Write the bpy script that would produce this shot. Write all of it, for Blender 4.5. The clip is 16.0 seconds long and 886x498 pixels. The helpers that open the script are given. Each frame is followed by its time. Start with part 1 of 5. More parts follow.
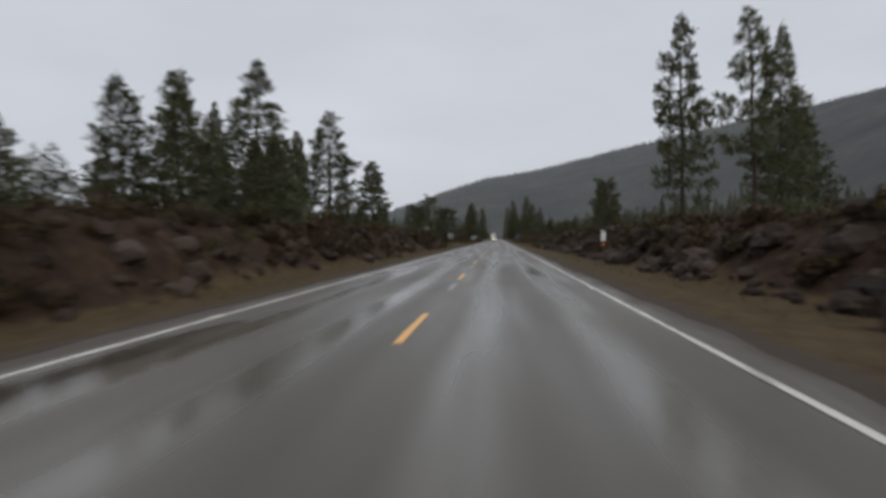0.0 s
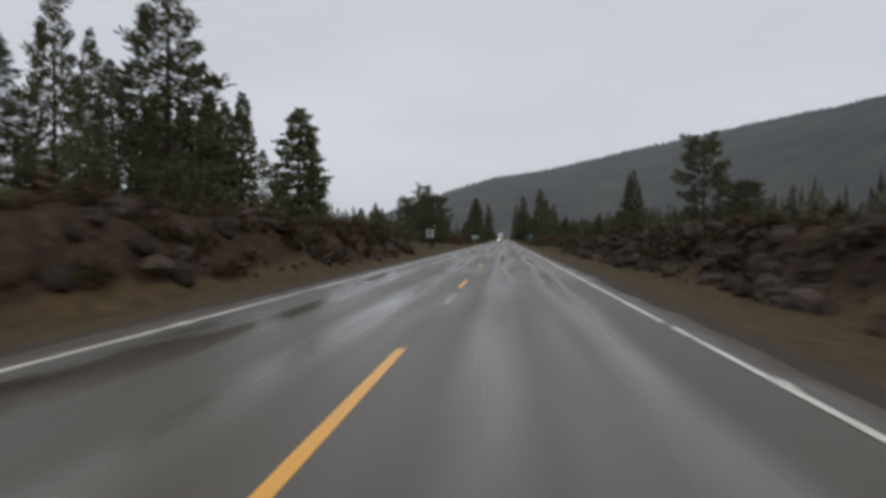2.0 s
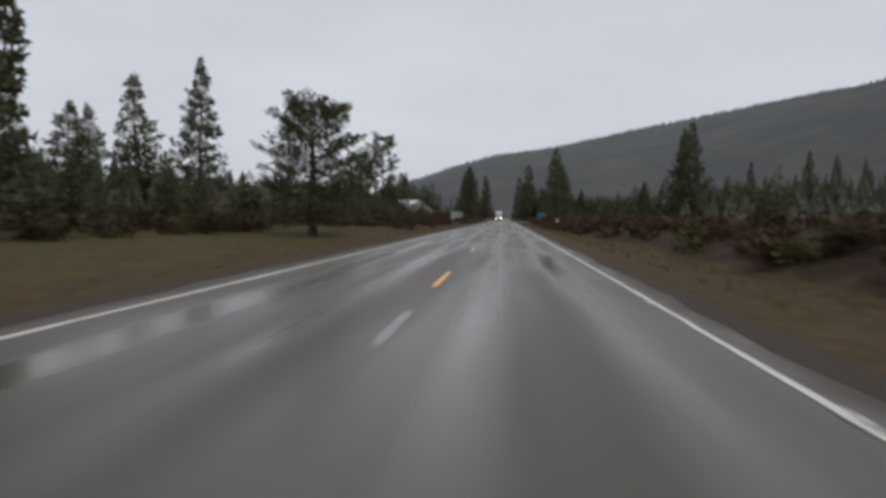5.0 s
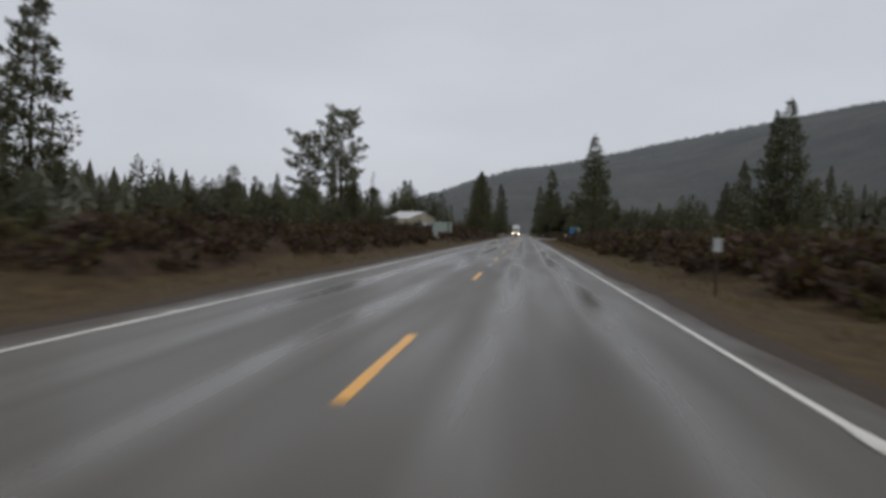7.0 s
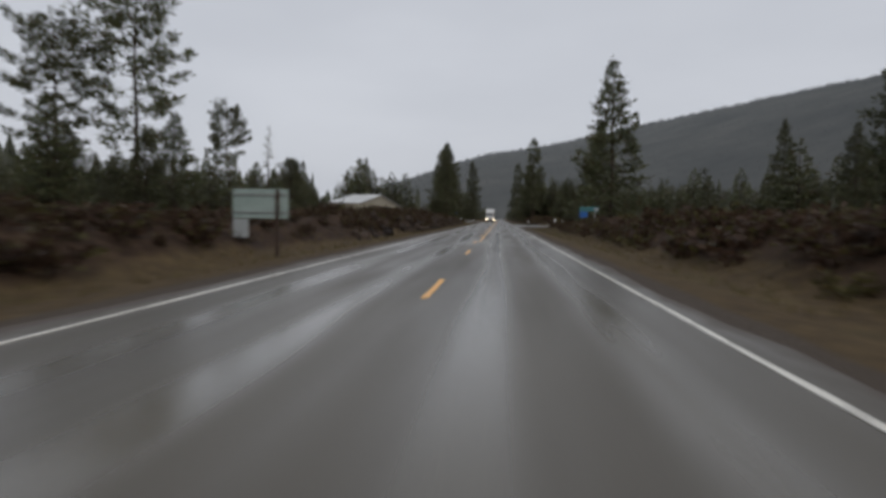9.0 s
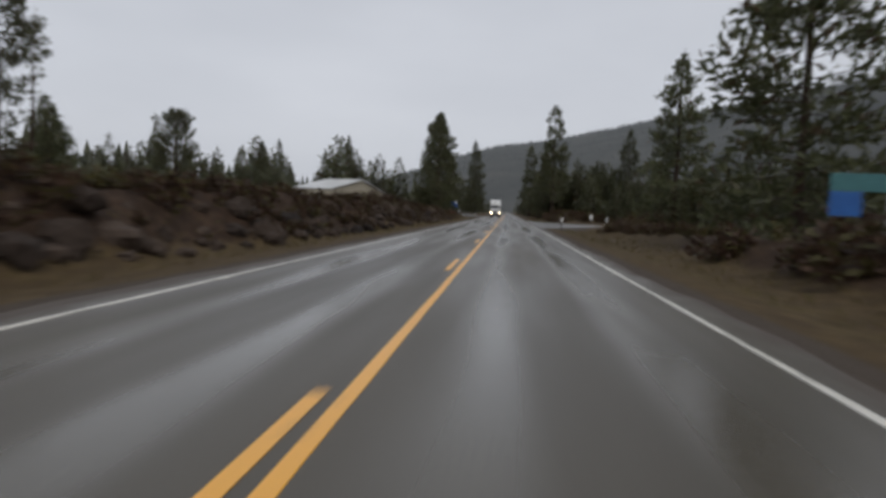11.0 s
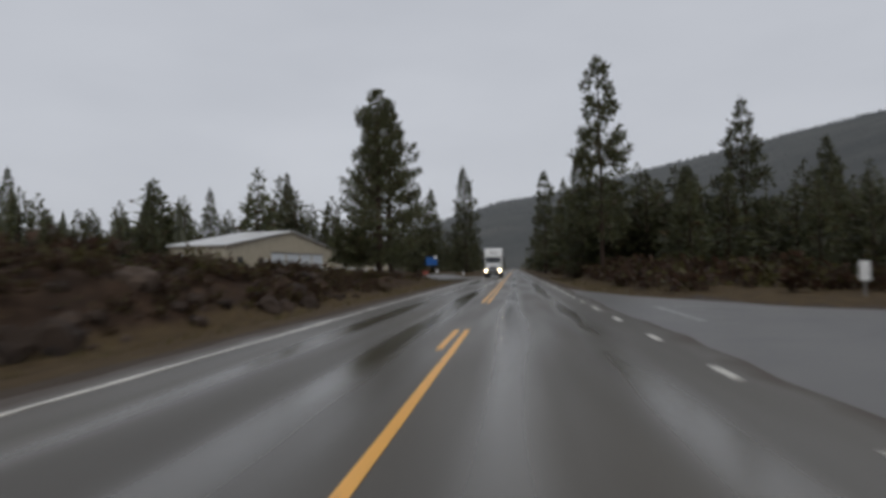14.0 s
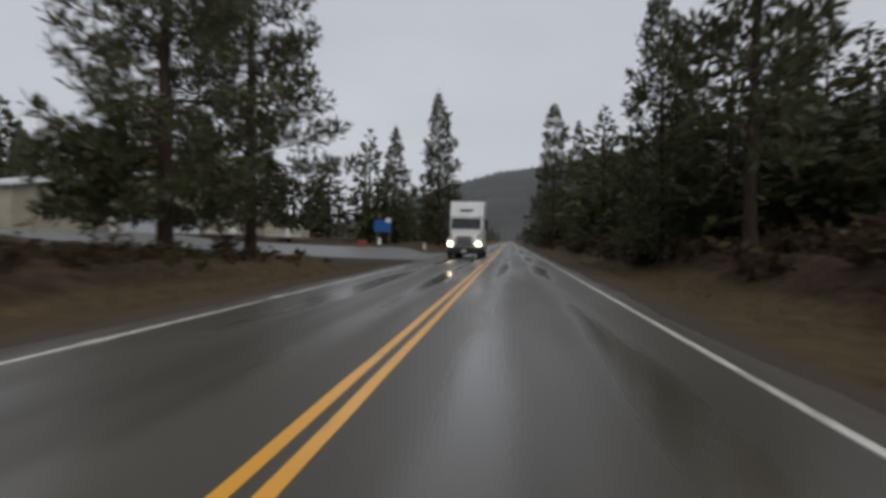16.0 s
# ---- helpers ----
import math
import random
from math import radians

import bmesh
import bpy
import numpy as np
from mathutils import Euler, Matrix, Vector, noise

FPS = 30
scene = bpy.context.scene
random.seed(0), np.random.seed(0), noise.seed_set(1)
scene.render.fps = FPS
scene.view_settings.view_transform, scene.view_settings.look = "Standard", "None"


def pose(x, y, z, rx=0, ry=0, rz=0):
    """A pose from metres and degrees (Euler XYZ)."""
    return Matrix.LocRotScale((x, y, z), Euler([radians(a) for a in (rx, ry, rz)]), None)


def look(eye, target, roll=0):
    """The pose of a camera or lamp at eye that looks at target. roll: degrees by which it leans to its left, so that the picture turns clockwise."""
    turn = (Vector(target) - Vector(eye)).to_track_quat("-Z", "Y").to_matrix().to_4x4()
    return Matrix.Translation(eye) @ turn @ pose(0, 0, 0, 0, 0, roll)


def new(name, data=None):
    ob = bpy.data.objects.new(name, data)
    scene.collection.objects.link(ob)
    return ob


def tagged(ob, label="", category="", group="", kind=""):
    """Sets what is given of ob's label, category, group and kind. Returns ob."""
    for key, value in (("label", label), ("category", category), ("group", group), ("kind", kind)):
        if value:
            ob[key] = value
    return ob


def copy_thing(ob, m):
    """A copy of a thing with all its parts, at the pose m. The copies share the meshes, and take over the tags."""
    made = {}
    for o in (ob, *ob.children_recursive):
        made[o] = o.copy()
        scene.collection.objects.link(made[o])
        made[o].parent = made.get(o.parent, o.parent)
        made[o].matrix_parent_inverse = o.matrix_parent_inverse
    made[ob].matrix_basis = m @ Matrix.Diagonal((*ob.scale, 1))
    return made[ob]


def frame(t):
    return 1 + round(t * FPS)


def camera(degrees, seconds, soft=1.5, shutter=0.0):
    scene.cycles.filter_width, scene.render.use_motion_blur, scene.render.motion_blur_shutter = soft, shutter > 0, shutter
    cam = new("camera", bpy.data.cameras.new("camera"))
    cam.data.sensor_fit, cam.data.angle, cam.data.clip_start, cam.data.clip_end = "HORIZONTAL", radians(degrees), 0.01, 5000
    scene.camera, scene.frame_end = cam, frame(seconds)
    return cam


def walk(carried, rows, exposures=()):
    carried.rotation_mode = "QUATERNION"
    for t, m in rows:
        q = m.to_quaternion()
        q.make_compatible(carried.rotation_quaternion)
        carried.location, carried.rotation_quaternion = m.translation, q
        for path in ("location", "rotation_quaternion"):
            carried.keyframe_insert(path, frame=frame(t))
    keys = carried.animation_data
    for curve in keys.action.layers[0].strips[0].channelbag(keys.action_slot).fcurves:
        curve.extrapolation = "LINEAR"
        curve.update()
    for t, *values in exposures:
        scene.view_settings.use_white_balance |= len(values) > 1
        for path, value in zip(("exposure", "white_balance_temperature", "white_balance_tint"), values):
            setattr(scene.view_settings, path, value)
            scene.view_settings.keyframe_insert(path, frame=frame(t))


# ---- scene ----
# ---------- camera and its way along the road ----------
cam = camera(69.0, 16.0, soft=3.6, shutter=0.5)
PATH = [
    (0.0, pose(1.23, 0.00, 1.24, 89.14, 1.03, 4.92)),
    (0.5, pose(1.25, 11.06, 1.24, 88.48, 2.27, 2.67)),
    (1.0, pose(1.23, 22.11, 1.24, 87.94, 1.21, 2.86)),
    (1.5, pose(1.20, 33.15, 1.24, 89.08, 0.34, 4.19)),
    (2.0, pose(1.16, 44.16, 1.24, 89.08, -0.05, 5.56)),
    (2.5, pose(1.23, 55.17, 1.24, 87.92, -0.49, 5.99)),
    (3.0, pose(1.24, 66.13, 1.24, 87.48, -1.09, 5.53)),
    (3.5, pose(1.26, 77.15, 1.24, 87.49, -2.50, 6.76)),
    (4.0, pose(1.29, 88.16, 1.24, 86.46, -2.02, 7.21)),
    (4.5, pose(1.27, 99.14, 1.24, 86.39, -1.46, 6.80)),
    (5.0, pose(1.24, 110.06, 1.24, 87.14, -1.13, 5.57)),
    (7.5, pose(1.27, 164.40, 1.24, 88.42, -1.29, 7.83)),
    (8.0, pose(1.18, 175.28, 1.24, 88.51, 0.99, 7.09)),
    (8.5, pose(1.24, 186.15, 1.24, 88.56, 1.45, 6.37)),
    (9.0, pose(1.13, 196.93, 1.24, 87.22, -0.80, 5.04)),
    (11.5, pose(1.08, 250.70, 1.24, 86.52, -2.09, 5.73)),
    (12.0, pose(1.09, 261.44, 1.24, 88.70, -0.11, 5.95)),
    (12.5, pose(1.08, 272.15, 1.24, 89.79, 0.84, 6.45)),
    (13.0, pose(1.05, 282.85, 1.24, 89.55, 1.86, 6.24)),
    (13.5, pose(1.09, 293.53, 1.24, 88.80, 1.26, 6.08)),
    (14.0, pose(1.08, 304.17, 1.24, 91.81, 0.95, 6.37)),
    (14.5, pose(1.05, 314.76, 1.24, 93.53, 1.62, 5.92)),
    (15.0, pose(1.17, 325.26, 1.24, 91.21, 0.12, 5.35)),
    (15.5, pose(1.30, 335.75, 1.24, 89.80, -0.41, 6.27)),
    (16.0, pose(1.24, 346.21, 1.24, 89.17, -0.91, 5.93)),
]
# the clip's own exposure drifts a little
walk(cam, PATH, ((0.0, 0.04), (5.0, 0.08), (7.4, -0.04), (9.1, -0.04), (11.4, 0.0), (12.6, 0.0), (13.5, -0.15), (16.0, -0.12)))

# ---------- overcast sky and veiled sun ----------
SUN_EL, SUN_AZ = radians(48), radians(150)
world = bpy.data.worlds.new("overcast")
scene.world = world
world.use_nodes = True
wn, wl = world.node_tree.nodes, world.node_tree.links
wn.clear()
w_out, w_bg = wn.new("ShaderNodeOutputWorld"), wn.new("ShaderNodeBackground")
w_sky, w_mix = wn.new("ShaderNodeTexSky"), wn.new("ShaderNodeMix")
w_sky.sky_type, w_sky.sun_disc = "NISHITA", False
w_sky.sun_elevation, w_sky.sun_rotation = SUN_EL, SUN_AZ
w_sky.air_density, w_sky.dust_density = 1.0, 6.0
w_mix.data_type = "RGBA"
w_cloud, w_ramp, w_map, w_tc = (wn.new(k) for k in ("ShaderNodeTexNoise", "ShaderNodeValToRGB", "ShaderNodeMapping", "ShaderNodeTexCoord"))
w_map.inputs["Scale"].default_value = (1.2, 1.2, 3.5)
w_cloud.inputs["Scale"].default_value, w_cloud.inputs["Detail"].default_value = 1.6, 4.0
w_ramp.color_ramp.elements[0].position, w_ramp.color_ramp.elements[1].position = 0.25, 0.8
w_ramp.color_ramp.elements[0].color = (5.45, 5.68, 6.22, 1)
w_ramp.color_ramp.elements[1].color = (6.55, 6.78, 7.33, 1)
w_mix.inputs["Factor"].default_value = 0.93
w_bg.inputs["Strength"].default_value = 0.1
wl.new(w_tc.outputs["Generated"], w_map.inputs["Vector"])
wl.new(w_map.outputs["Vector"], w_cloud.inputs["Vector"])
wl.new(w_cloud.outputs["Fac"], w_ramp.inputs["Fac"])
wl.new(w_sky.outputs["Color"], w_mix.inputs["A"])
wl.new(w_ramp.outputs["Color"], w_mix.inputs["B"])
# the rain cloud is a little darker overhead
w_sep, w_grad, w_mul = wn.new("ShaderNodeSeparateXYZ"), wn.new("ShaderNodeValToRGB"), wn.new("ShaderNodeMix")
w_mul.data_type, w_mul.blend_type = "RGBA", "MULTIPLY"
w_mul.inputs["Factor"].default_value = 1.0
w_grad.color_ramp.elements[0].position, w_grad.color_ramp.elements[0].color = 0.38, (1, 1, 1, 1)
w_grad.color_ramp.elements[1].position, w_grad.color_ramp.elements[1].color = 0.95, (0.62, 0.62, 0.63, 1)
wl.new(w_tc.outputs["Generated"], w_sep.inputs["Vector"])
wl.new(w_sep.outputs["Z"], w_grad.inputs["Fac"])
wl.new(w_mix.outputs["Result"], w_mul.inputs["A"])
wl.new(w_grad.outputs["Color"], w_mul.inputs["B"])
wl.new(w_mul.outputs["Result"], w_bg.inputs["Color"])
wl.new(w_bg.outputs["Background"], w_out.inputs["Surface"])
sun = new("sun", bpy.data.lights.new("sun", "SUN"))
sun.data.energy, sun.data.angle, sun.data.color = 1.1, radians(40), (1.0, 0.97, 0.93)
sun.matrix_world = look((0, 0, 0), (-math.sin(SUN_AZ) * math.cos(SUN_EL), -math.cos(SUN_AZ) * math.cos(SUN_EL), -math.sin(SUN_EL)))


# ---------- material helpers ----------
def material(name, rough=0.8, metal=0.0, spec=0.5):
    m = bpy.data.materials.new(name)
    m.use_nodes = True
    b = m.node_tree.nodes["Principled BSDF"]
    b.inputs["Roughness"].default_value, b.inputs["Metallic"].default_value = rough, metal
    b.inputs["Specular IOR Level"].default_value = spec
    return m, m.node_tree.nodes, m.node_tree.links, b


def noise_fac(n, l, scale, detail=3.0, stretch=(1, 1, 1), rough=0.55, coords="Object"):
    tc, mp, tx = n.new("ShaderNodeTexCoord"), n.new("ShaderNodeMapping"), n.new("ShaderNodeTexNoise")
    mp.inputs["Scale"].default_value = stretch
    tx.inputs["Scale"].default_value, tx.inputs["Detail"].default_value, tx.inputs["Roughness"].default_value = scale, detail, rough
    l.new(tc.outputs[coords], mp.inputs["Vector"])
    l.new(mp.outputs["Vector"], tx.inputs["Vector"])
    return tx.outputs["Fac"]


def ramp(n, l, fac, stops, ease=False):
    r = n.new("ShaderNodeValToRGB")
    if ease:
        r.color_ramp.interpolation = "EASE"
    el = r.color_ramp.elements
    while len(el) < len(stops):
        el.new(0.5)
    for e, (p, c) in zip(el, stops):
        e.position, e.color = p, (*c, 1) if len(c) == 3 else c
    l.new(fac, r.inputs["Fac"])
    return r.outputs["Color"]


def grey(v):
    return (v, v, v)


def mix(n, l, fac, a, b, mode="MIX"):
    m = n.new("ShaderNodeMix")
    m.data_type, m.blend_type = "RGBA", mode
    for s, v in (("Factor", fac), ("A", a), ("B", b)):
        if isinstance(v, (int, float)):
            m.inputs[s].default_value = v
        elif isinstance(v, tuple):
            m.inputs[s].default_value = (*v, 1)
        else:
            l.new(v, m.inputs[s])
    return m.outputs["Result"]


def math_node(n, l, op, a, b=0.0, c=0.0):
    m = n.new("ShaderNodeMath")
    m.operation = op
    for i, v in enumerate((a, b, c)):
        if isinstance(v, (int, float)):
            m.inputs[i].default_value = v
        else:
            l.new(v, m.inputs[i])
    return m.outputs[0]


def bump(n, l, b, height, strength=0.4, dist=0.02):
    bp = n.new("ShaderNodeBump")
    bp.inputs["Strength"].default_value, bp.inputs["Distance"].default_value = strength, dist
    l.new(height, bp.inputs["Height"])
    l.new(bp.outputs["Normal"], b.inputs["Normal"])


def simple(name, dark, light, rough=0.7, scale=6.0, metal=0.0, relief=0.0, spec=0.5, stretch=(1, 1, 1), fine=None):
    """A surface that varies between two colours at two scales."""
    m, n, l, b = material(name, rough, metal, spec)
    big = noise_fac(n, l, scale, 3, stretch)
    small = noise_fac(n, l, fine or scale * 9, 2, stretch)
    c = ramp(n, l, big, [(0.3, dark), (0.7, light)])
    c2 = ramp(n, l, small, [(0.25, grey(0.82)), (0.75, grey(1.12))])
    l.new(mix(n, l, 1.0, c, c2, "MULTIPLY"), b.inputs["Base Color"])
    if relief:
        bump(n, l, b, small, relief)
    return m


def foliage(name, dark, light, dead=(0.09, 0.06, 0.035), dead_at=0.93, sheen=0.5):
    """Leaves wet with rain: a dull shine over a colour that changes from leaf to leaf."""
    m, n, l, b = material(name, 0.48, 0, sheen)
    g = n.new("ShaderNodeNewGeometry")
    o = n.new("ShaderNodeObjectInfo")
    c = ramp(n, l, g.outputs["Random Per Island"], [(0.0, dark), (dead_at - 0.05, light), (dead_at, dead)])
    t = ramp(n, l, o.outputs["Random"], [(0.0, (0.75, 0.72, 0.7)), (1.0, (1.2, 1.2, 1.15))])
    c = mix(n, l, 1.0, c, t, "MULTIPLY")
    l.new(c, b.inputs["Base Color"])
    tr, ms = n.new("ShaderNodeBsdfTranslucent"), n.new("ShaderNodeMixShader")
    ms.inputs["Fac"].default_value = 0.5
    l.new(c, tr.inputs["Color"])
    l.new(b.outputs["BSDF"], ms.inputs[1])
    l.new(tr.outputs["BSDF"], ms.inputs[2])
    l.new(ms.outputs["Shader"], n["Material Output"].inputs["Surface"])
    return m


# wet asphalt: wheel tracks with sheen painted in, patches, smooth wet film
def asphalt_material():
    m, n, l, b = material("wet_asphalt", 0.3, 0, 0.5)
    tc, sx = n.new("ShaderNodeTexCoord"), n.new("ShaderNodeSeparateXYZ")
    l.new(tc.outputs["Object"], sx.inputs["Vector"])
    ax = math_node(n, l, "ABSOLUTE", sx.outputs["X"])
    off = math_node(n, l, "ABSOLUTE", math_node(n, l, "SUBTRACT", ax, 1.72))
    wob = noise_fac(n, l, 0.5, 3, (1, 0.12, 1))
    tr = math_node(n, l, "ADD", math_node(n, l, "ABSOLUTE", math_node(n, l, "SUBTRACT", off, 0.74)), math_node(n, l, "MULTIPLY", math_node(n, l, "SUBTRACT", wob, 0.5), 0.45))
    track = ramp(n, l, tr, [(0.03, grey(1.0)), (0.46, grey(0.0))], True)
    grain = noise_fac(n, l, 55, 2)
    patch = noise_fac(n, l, 0.35, 4, (1, 0.22, 1))
    film = noise_fac(n, l, 0.75, 2.5, (1, 0.09, 1), 0.5)
    base = ramp(n, l, patch, [(0.3, (0.062, 0.054, 0.040)), (0.7, (0.096, 0.085, 0.065))])
    # tracks paler and bluer: reflected sky added to their base colour
    base = mix(n, l, track, base, mix(n, l, 1.0, base, (1.22, 1.24, 1.27), "MULTIPLY"))
    base = mix(n, l, 1.0, base, ramp(n, l, grain, [(0.25, grey(0.75)), (0.75, grey(1.25))]), "MULTIPLY")
    # weaker wet sheen along the road is put into the base colour as darkening
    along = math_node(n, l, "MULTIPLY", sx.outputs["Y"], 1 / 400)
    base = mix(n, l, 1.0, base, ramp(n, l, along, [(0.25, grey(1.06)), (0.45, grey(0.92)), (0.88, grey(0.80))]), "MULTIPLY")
    # grit washed over the ragged edges
    grit = noise_fac(n, l, 1.1, 5, (1, 0.4, 1), 0.65)
    spill = ramp(n, l, math_node(n, l, "DIVIDE", math_node(n, l, "ADD", ax, math_node(n, l, "MULTIPLY", math_node(n, l, "SUBTRACT", grit, 0.5), 1.1)), 4.4), [(3.66 / 4.4, grey(0.0)), (3.98 / 4.4, grey(1.0))])
    base = mix(n, l, spill, base, ramp(n, l, grain, [(0.3, (0.044, 0.034, 0.026)), (0.7, (0.090, 0.070, 0.054))]))
    # long puddles stand along the left edge near the start
    dx = math_node(n, l, "ABSOLUTE", math_node(n, l, "ADD", sx.outputs["X"], 2.95))
    puddle = mix(n, l, 1.0, ramp(n, l, dx, [(0.06, grey(1.0)), (0.58, grey(0.0))], True), ramp(n, l, noise_fac(n, l, 0.26, 5, (1, 0.4, 1)), [(0.46, grey(0.0)), (0.60, grey(1.0))], True), "MULTIPLY")
    puddle = mix(n, l, 1.0, puddle, ramp(n, l, along, [(0.18, grey(1.0)), (0.32, grey(0.0))]), "MULTIPLY")
    base = mix(n, l, puddle, base, mix(n, l, 1.0, base, (0.62, 0.62, 0.62), "MULTIPLY"))
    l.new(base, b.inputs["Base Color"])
    # water stands in the wheel ruts and leaves the crowns between them matt
    damp = ramp(n, l, film, [(0.34, grey(0.52)), (0.50, grey(0.42)), (0.66, grey(0.30))])
    pool = ramp(n, l, film, [(0.34, grey(0.38)), (0.48, grey(0.20)), (0.62, grey(0.09))])
    wet = mix(n, l, puddle, mix(n, l, track, damp, pool), (0.09, 0.09, 0.09))
    l.new(mix(n, l, spill, wet, (0.7, 0.7, 0.7)), b.inputs["Roughness"])
    bump(n, l, b, mix(n, l, puddle, grain, (0.5, 0.5, 0.5)), 0.12, 0.01)
    return m


def worn_paint(name, colour, under=(0.075, 0.073, 0.07), wear=0.36):
    m, n, l, b = material(name, 0.35, 0, 0.5)
    a, c = noise_fac(n, l, 7, 4, (1, 0.5, 1)), noise_fac(n, l, 60, 2)
    k = math_node(n, l, "ADD", math_node(n, l, "MULTIPLY", a, 0.7), math_node(n, l, "MULTIPLY", c, 0.3))
    keep = ramp(n, l, k, [(wear - 0.03, grey(0.0)), (wear + 0.06, grey(1.0))])
    l.new(mix(n, l, keep, under, colour), b.inputs["Base Color"])
    return m


def ground_material():
    m, n, l, b = material("ground_cover", 0.9, 0, 0.15)
    at = n.new("ShaderNodeAttribute")
    at.attribute_name = "zone"
    sep = n.new("ShaderNodeSeparateColor")
    l.new(at.outputs["Color"], sep.inputs["Color"])
    big, mid, fine = noise_fac(n, l, 0.35, 4), noise_fac(n, l, 2.2, 4), noise_fac(n, l, 24, 3)
    soil = ramp(n, l, mid, [(0.3, (0.020, 0.0122, 0.0080)), (0.55, (0.043, 0.0262, 0.0165)), (0.75, (0.077, 0.049, 0.031))])
    grass = ramp(n, l, mid, [(0.3, (0.052, 0.035, 0.020)), (0.55, (0.080, 0.056, 0.028)), (0.75, (0.110, 0.080, 0.040))])
    green = ramp(n, l, mid, [(0.3, (0.054, 0.045, 0.016)), (0.7, (0.094, 0.080, 0.026))])
    gravel = ramp(n, l, fine, [(0.3, (0.042, 0.033, 0.026)), (0.7, (0.092, 0.074, 0.059))])
    edge = math_node(n, l, "MULTIPLY", math_node(n, l, "SUBTRACT", big, 0.5), 0.5)
    def mask(ch):
        return ramp(n, l, math_node(n, l, "ADD", sep.outputs[ch], edge), [(0.38, grey(0.0)), (0.62, grey(1.0))])
    c = mix(n, l, mask("Red"), soil, grass)
    c = mix(n, l, mask("Green"), c, green)
    c = mix(n, l, mask("Blue"), c, gravel)
    c = mix(n, l, 1.0, c, ramp(n, l, fine, [(0.2, grey(0.7)), (0.8, grey(1.3))]), "MULTIPLY")
    l.new(c, b.inputs["Base Color"])
    bump(n, l, b, fine, 0.6, 0.05)
    return m


def rock_material():
    m, n, l, b = material("lava_rock", 0.85, 0, 0.3)
    g = n.new("ShaderNodeNewGeometry")
    o = n.new("ShaderNodeObjectInfo")
    pick = math_node(n, l, "FRACT", math_node(n, l, "ADD", g.outputs["Random Per Island"], o.outputs["Random"]))
    a = ramp(n, l, pick, [(0.0, (0.015, 0.0105, 0.0085)), (0.45, (0.038, 0.026, 0.019)), (0.8, (0.050, 0.035, 0.026)), (1.0, (0.074, 0.054, 0.042))])
    k = noise_fac(n, l, 5, 4)
    l.new(mix(n, l, 1.0, a, ramp(n, l, k, [(0.3, grey(0.6)), (0.7, grey(1.35))]), "MULTIPLY"), b.inputs["Base Color"])
    bump(n, l, b, k, 0.6, 0.05)
    return m


def hill_material():
    """Forest far off behind kilometres of drizzle: a plain backdrop, its haze painted as a glow that is paler where it
    lies further.
    """
    m, n, l, b = material("painted_haze_forest", 1.0, 0, 0.0)
    k = noise_fac(n, l, 0.006, 5, (1, 1, 1.6), 0.65)
    g = noise_fac(n, l, 0.05, 3, (1, 1, 0.35), 0.7)
    c = ramp(n, l, k, [(0.30, (0.016, 0.018, 0.018)), (0.55, (0.036, 0.037, 0.034)), (0.72, (0.052, 0.050, 0.045))])
    c = mix(n, l, 1.0, c, ramp(n, l, g, [(0.3, grey(0.78)), (0.7, grey(1.22))]), "MULTIPLY")
    l.new(c, b.inputs["Base Color"])
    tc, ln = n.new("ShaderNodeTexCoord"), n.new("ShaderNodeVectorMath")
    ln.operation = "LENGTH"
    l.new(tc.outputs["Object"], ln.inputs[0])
    # haze is imitated by emission that strengthens with distance
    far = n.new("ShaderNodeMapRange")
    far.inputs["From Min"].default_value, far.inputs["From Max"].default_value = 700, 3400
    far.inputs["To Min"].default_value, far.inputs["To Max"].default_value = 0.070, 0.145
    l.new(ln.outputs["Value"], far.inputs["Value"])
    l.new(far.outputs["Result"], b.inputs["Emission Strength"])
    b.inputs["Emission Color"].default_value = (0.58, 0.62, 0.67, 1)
    return m


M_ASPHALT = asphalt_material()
M_ASPHALT_OLD = simple("old_asphalt", (0.085, 0.083, 0.08), (0.13, 0.127, 0.12), 0.38, 0.6, relief=0.3, fine=40)
M_WHITE_LINE = worn_paint("white_road_paint", (0.66, 0.64, 0.58), wear=0.40)
M_YELLOW_LINE = worn_paint("yellow_road_paint", (0.82, 0.40, 0.045), wear=0.35)
M_GHOST_LINE = worn_paint("faded_road_paint", (0.27, 0.27, 0.27), wear=0.44)
M_GROUND = ground_material()
M_ROCK = rock_material()
M_HILL = hill_material()
M_BARK = simple("pine_bark", (0.034, 0.024, 0.019), (0.074, 0.050, 0.038), 0.9, 3.0, relief=0.6, spec=0.2, stretch=(1, 1, 0.3))
M_FIR = foliage("fir_needles", (0.060, 0.069, 0.036), (0.128, 0.138, 0.070))
M_YOUNG = foliage("young_needles", (0.066, 0.073, 0.040), (0.130, 0.138, 0.072))
M_PINE = foliage("pine_needles", (0.062, 0.070, 0.036), (0.130, 0.138, 0.068))
M_WOODS = foliage("far_woods", (0.066, 0.073, 0.042), (0.120, 0.128, 0.074), (0.09, 0.08, 0.06), sheen=0.8)
M_BRUSH = foliage("bare_brush", (0.030, 0.0175, 0.012), (0.092, 0.055, 0.037), (0.085, 0.075, 0.03), 0.8, 0.3)
M_SAGE = foliage("olive_brush", (0.045, 0.042, 0.018), (0.13, 0.115, 0.045), (0.09, 0.06, 0.03), 0.85, 0.3)
M_GRASS = foliage("dry_grass", (0.07, 0.055, 0.026), (0.165, 0.130, 0.060), (0.09, 0.09, 0.03), 0.8, 0.3)
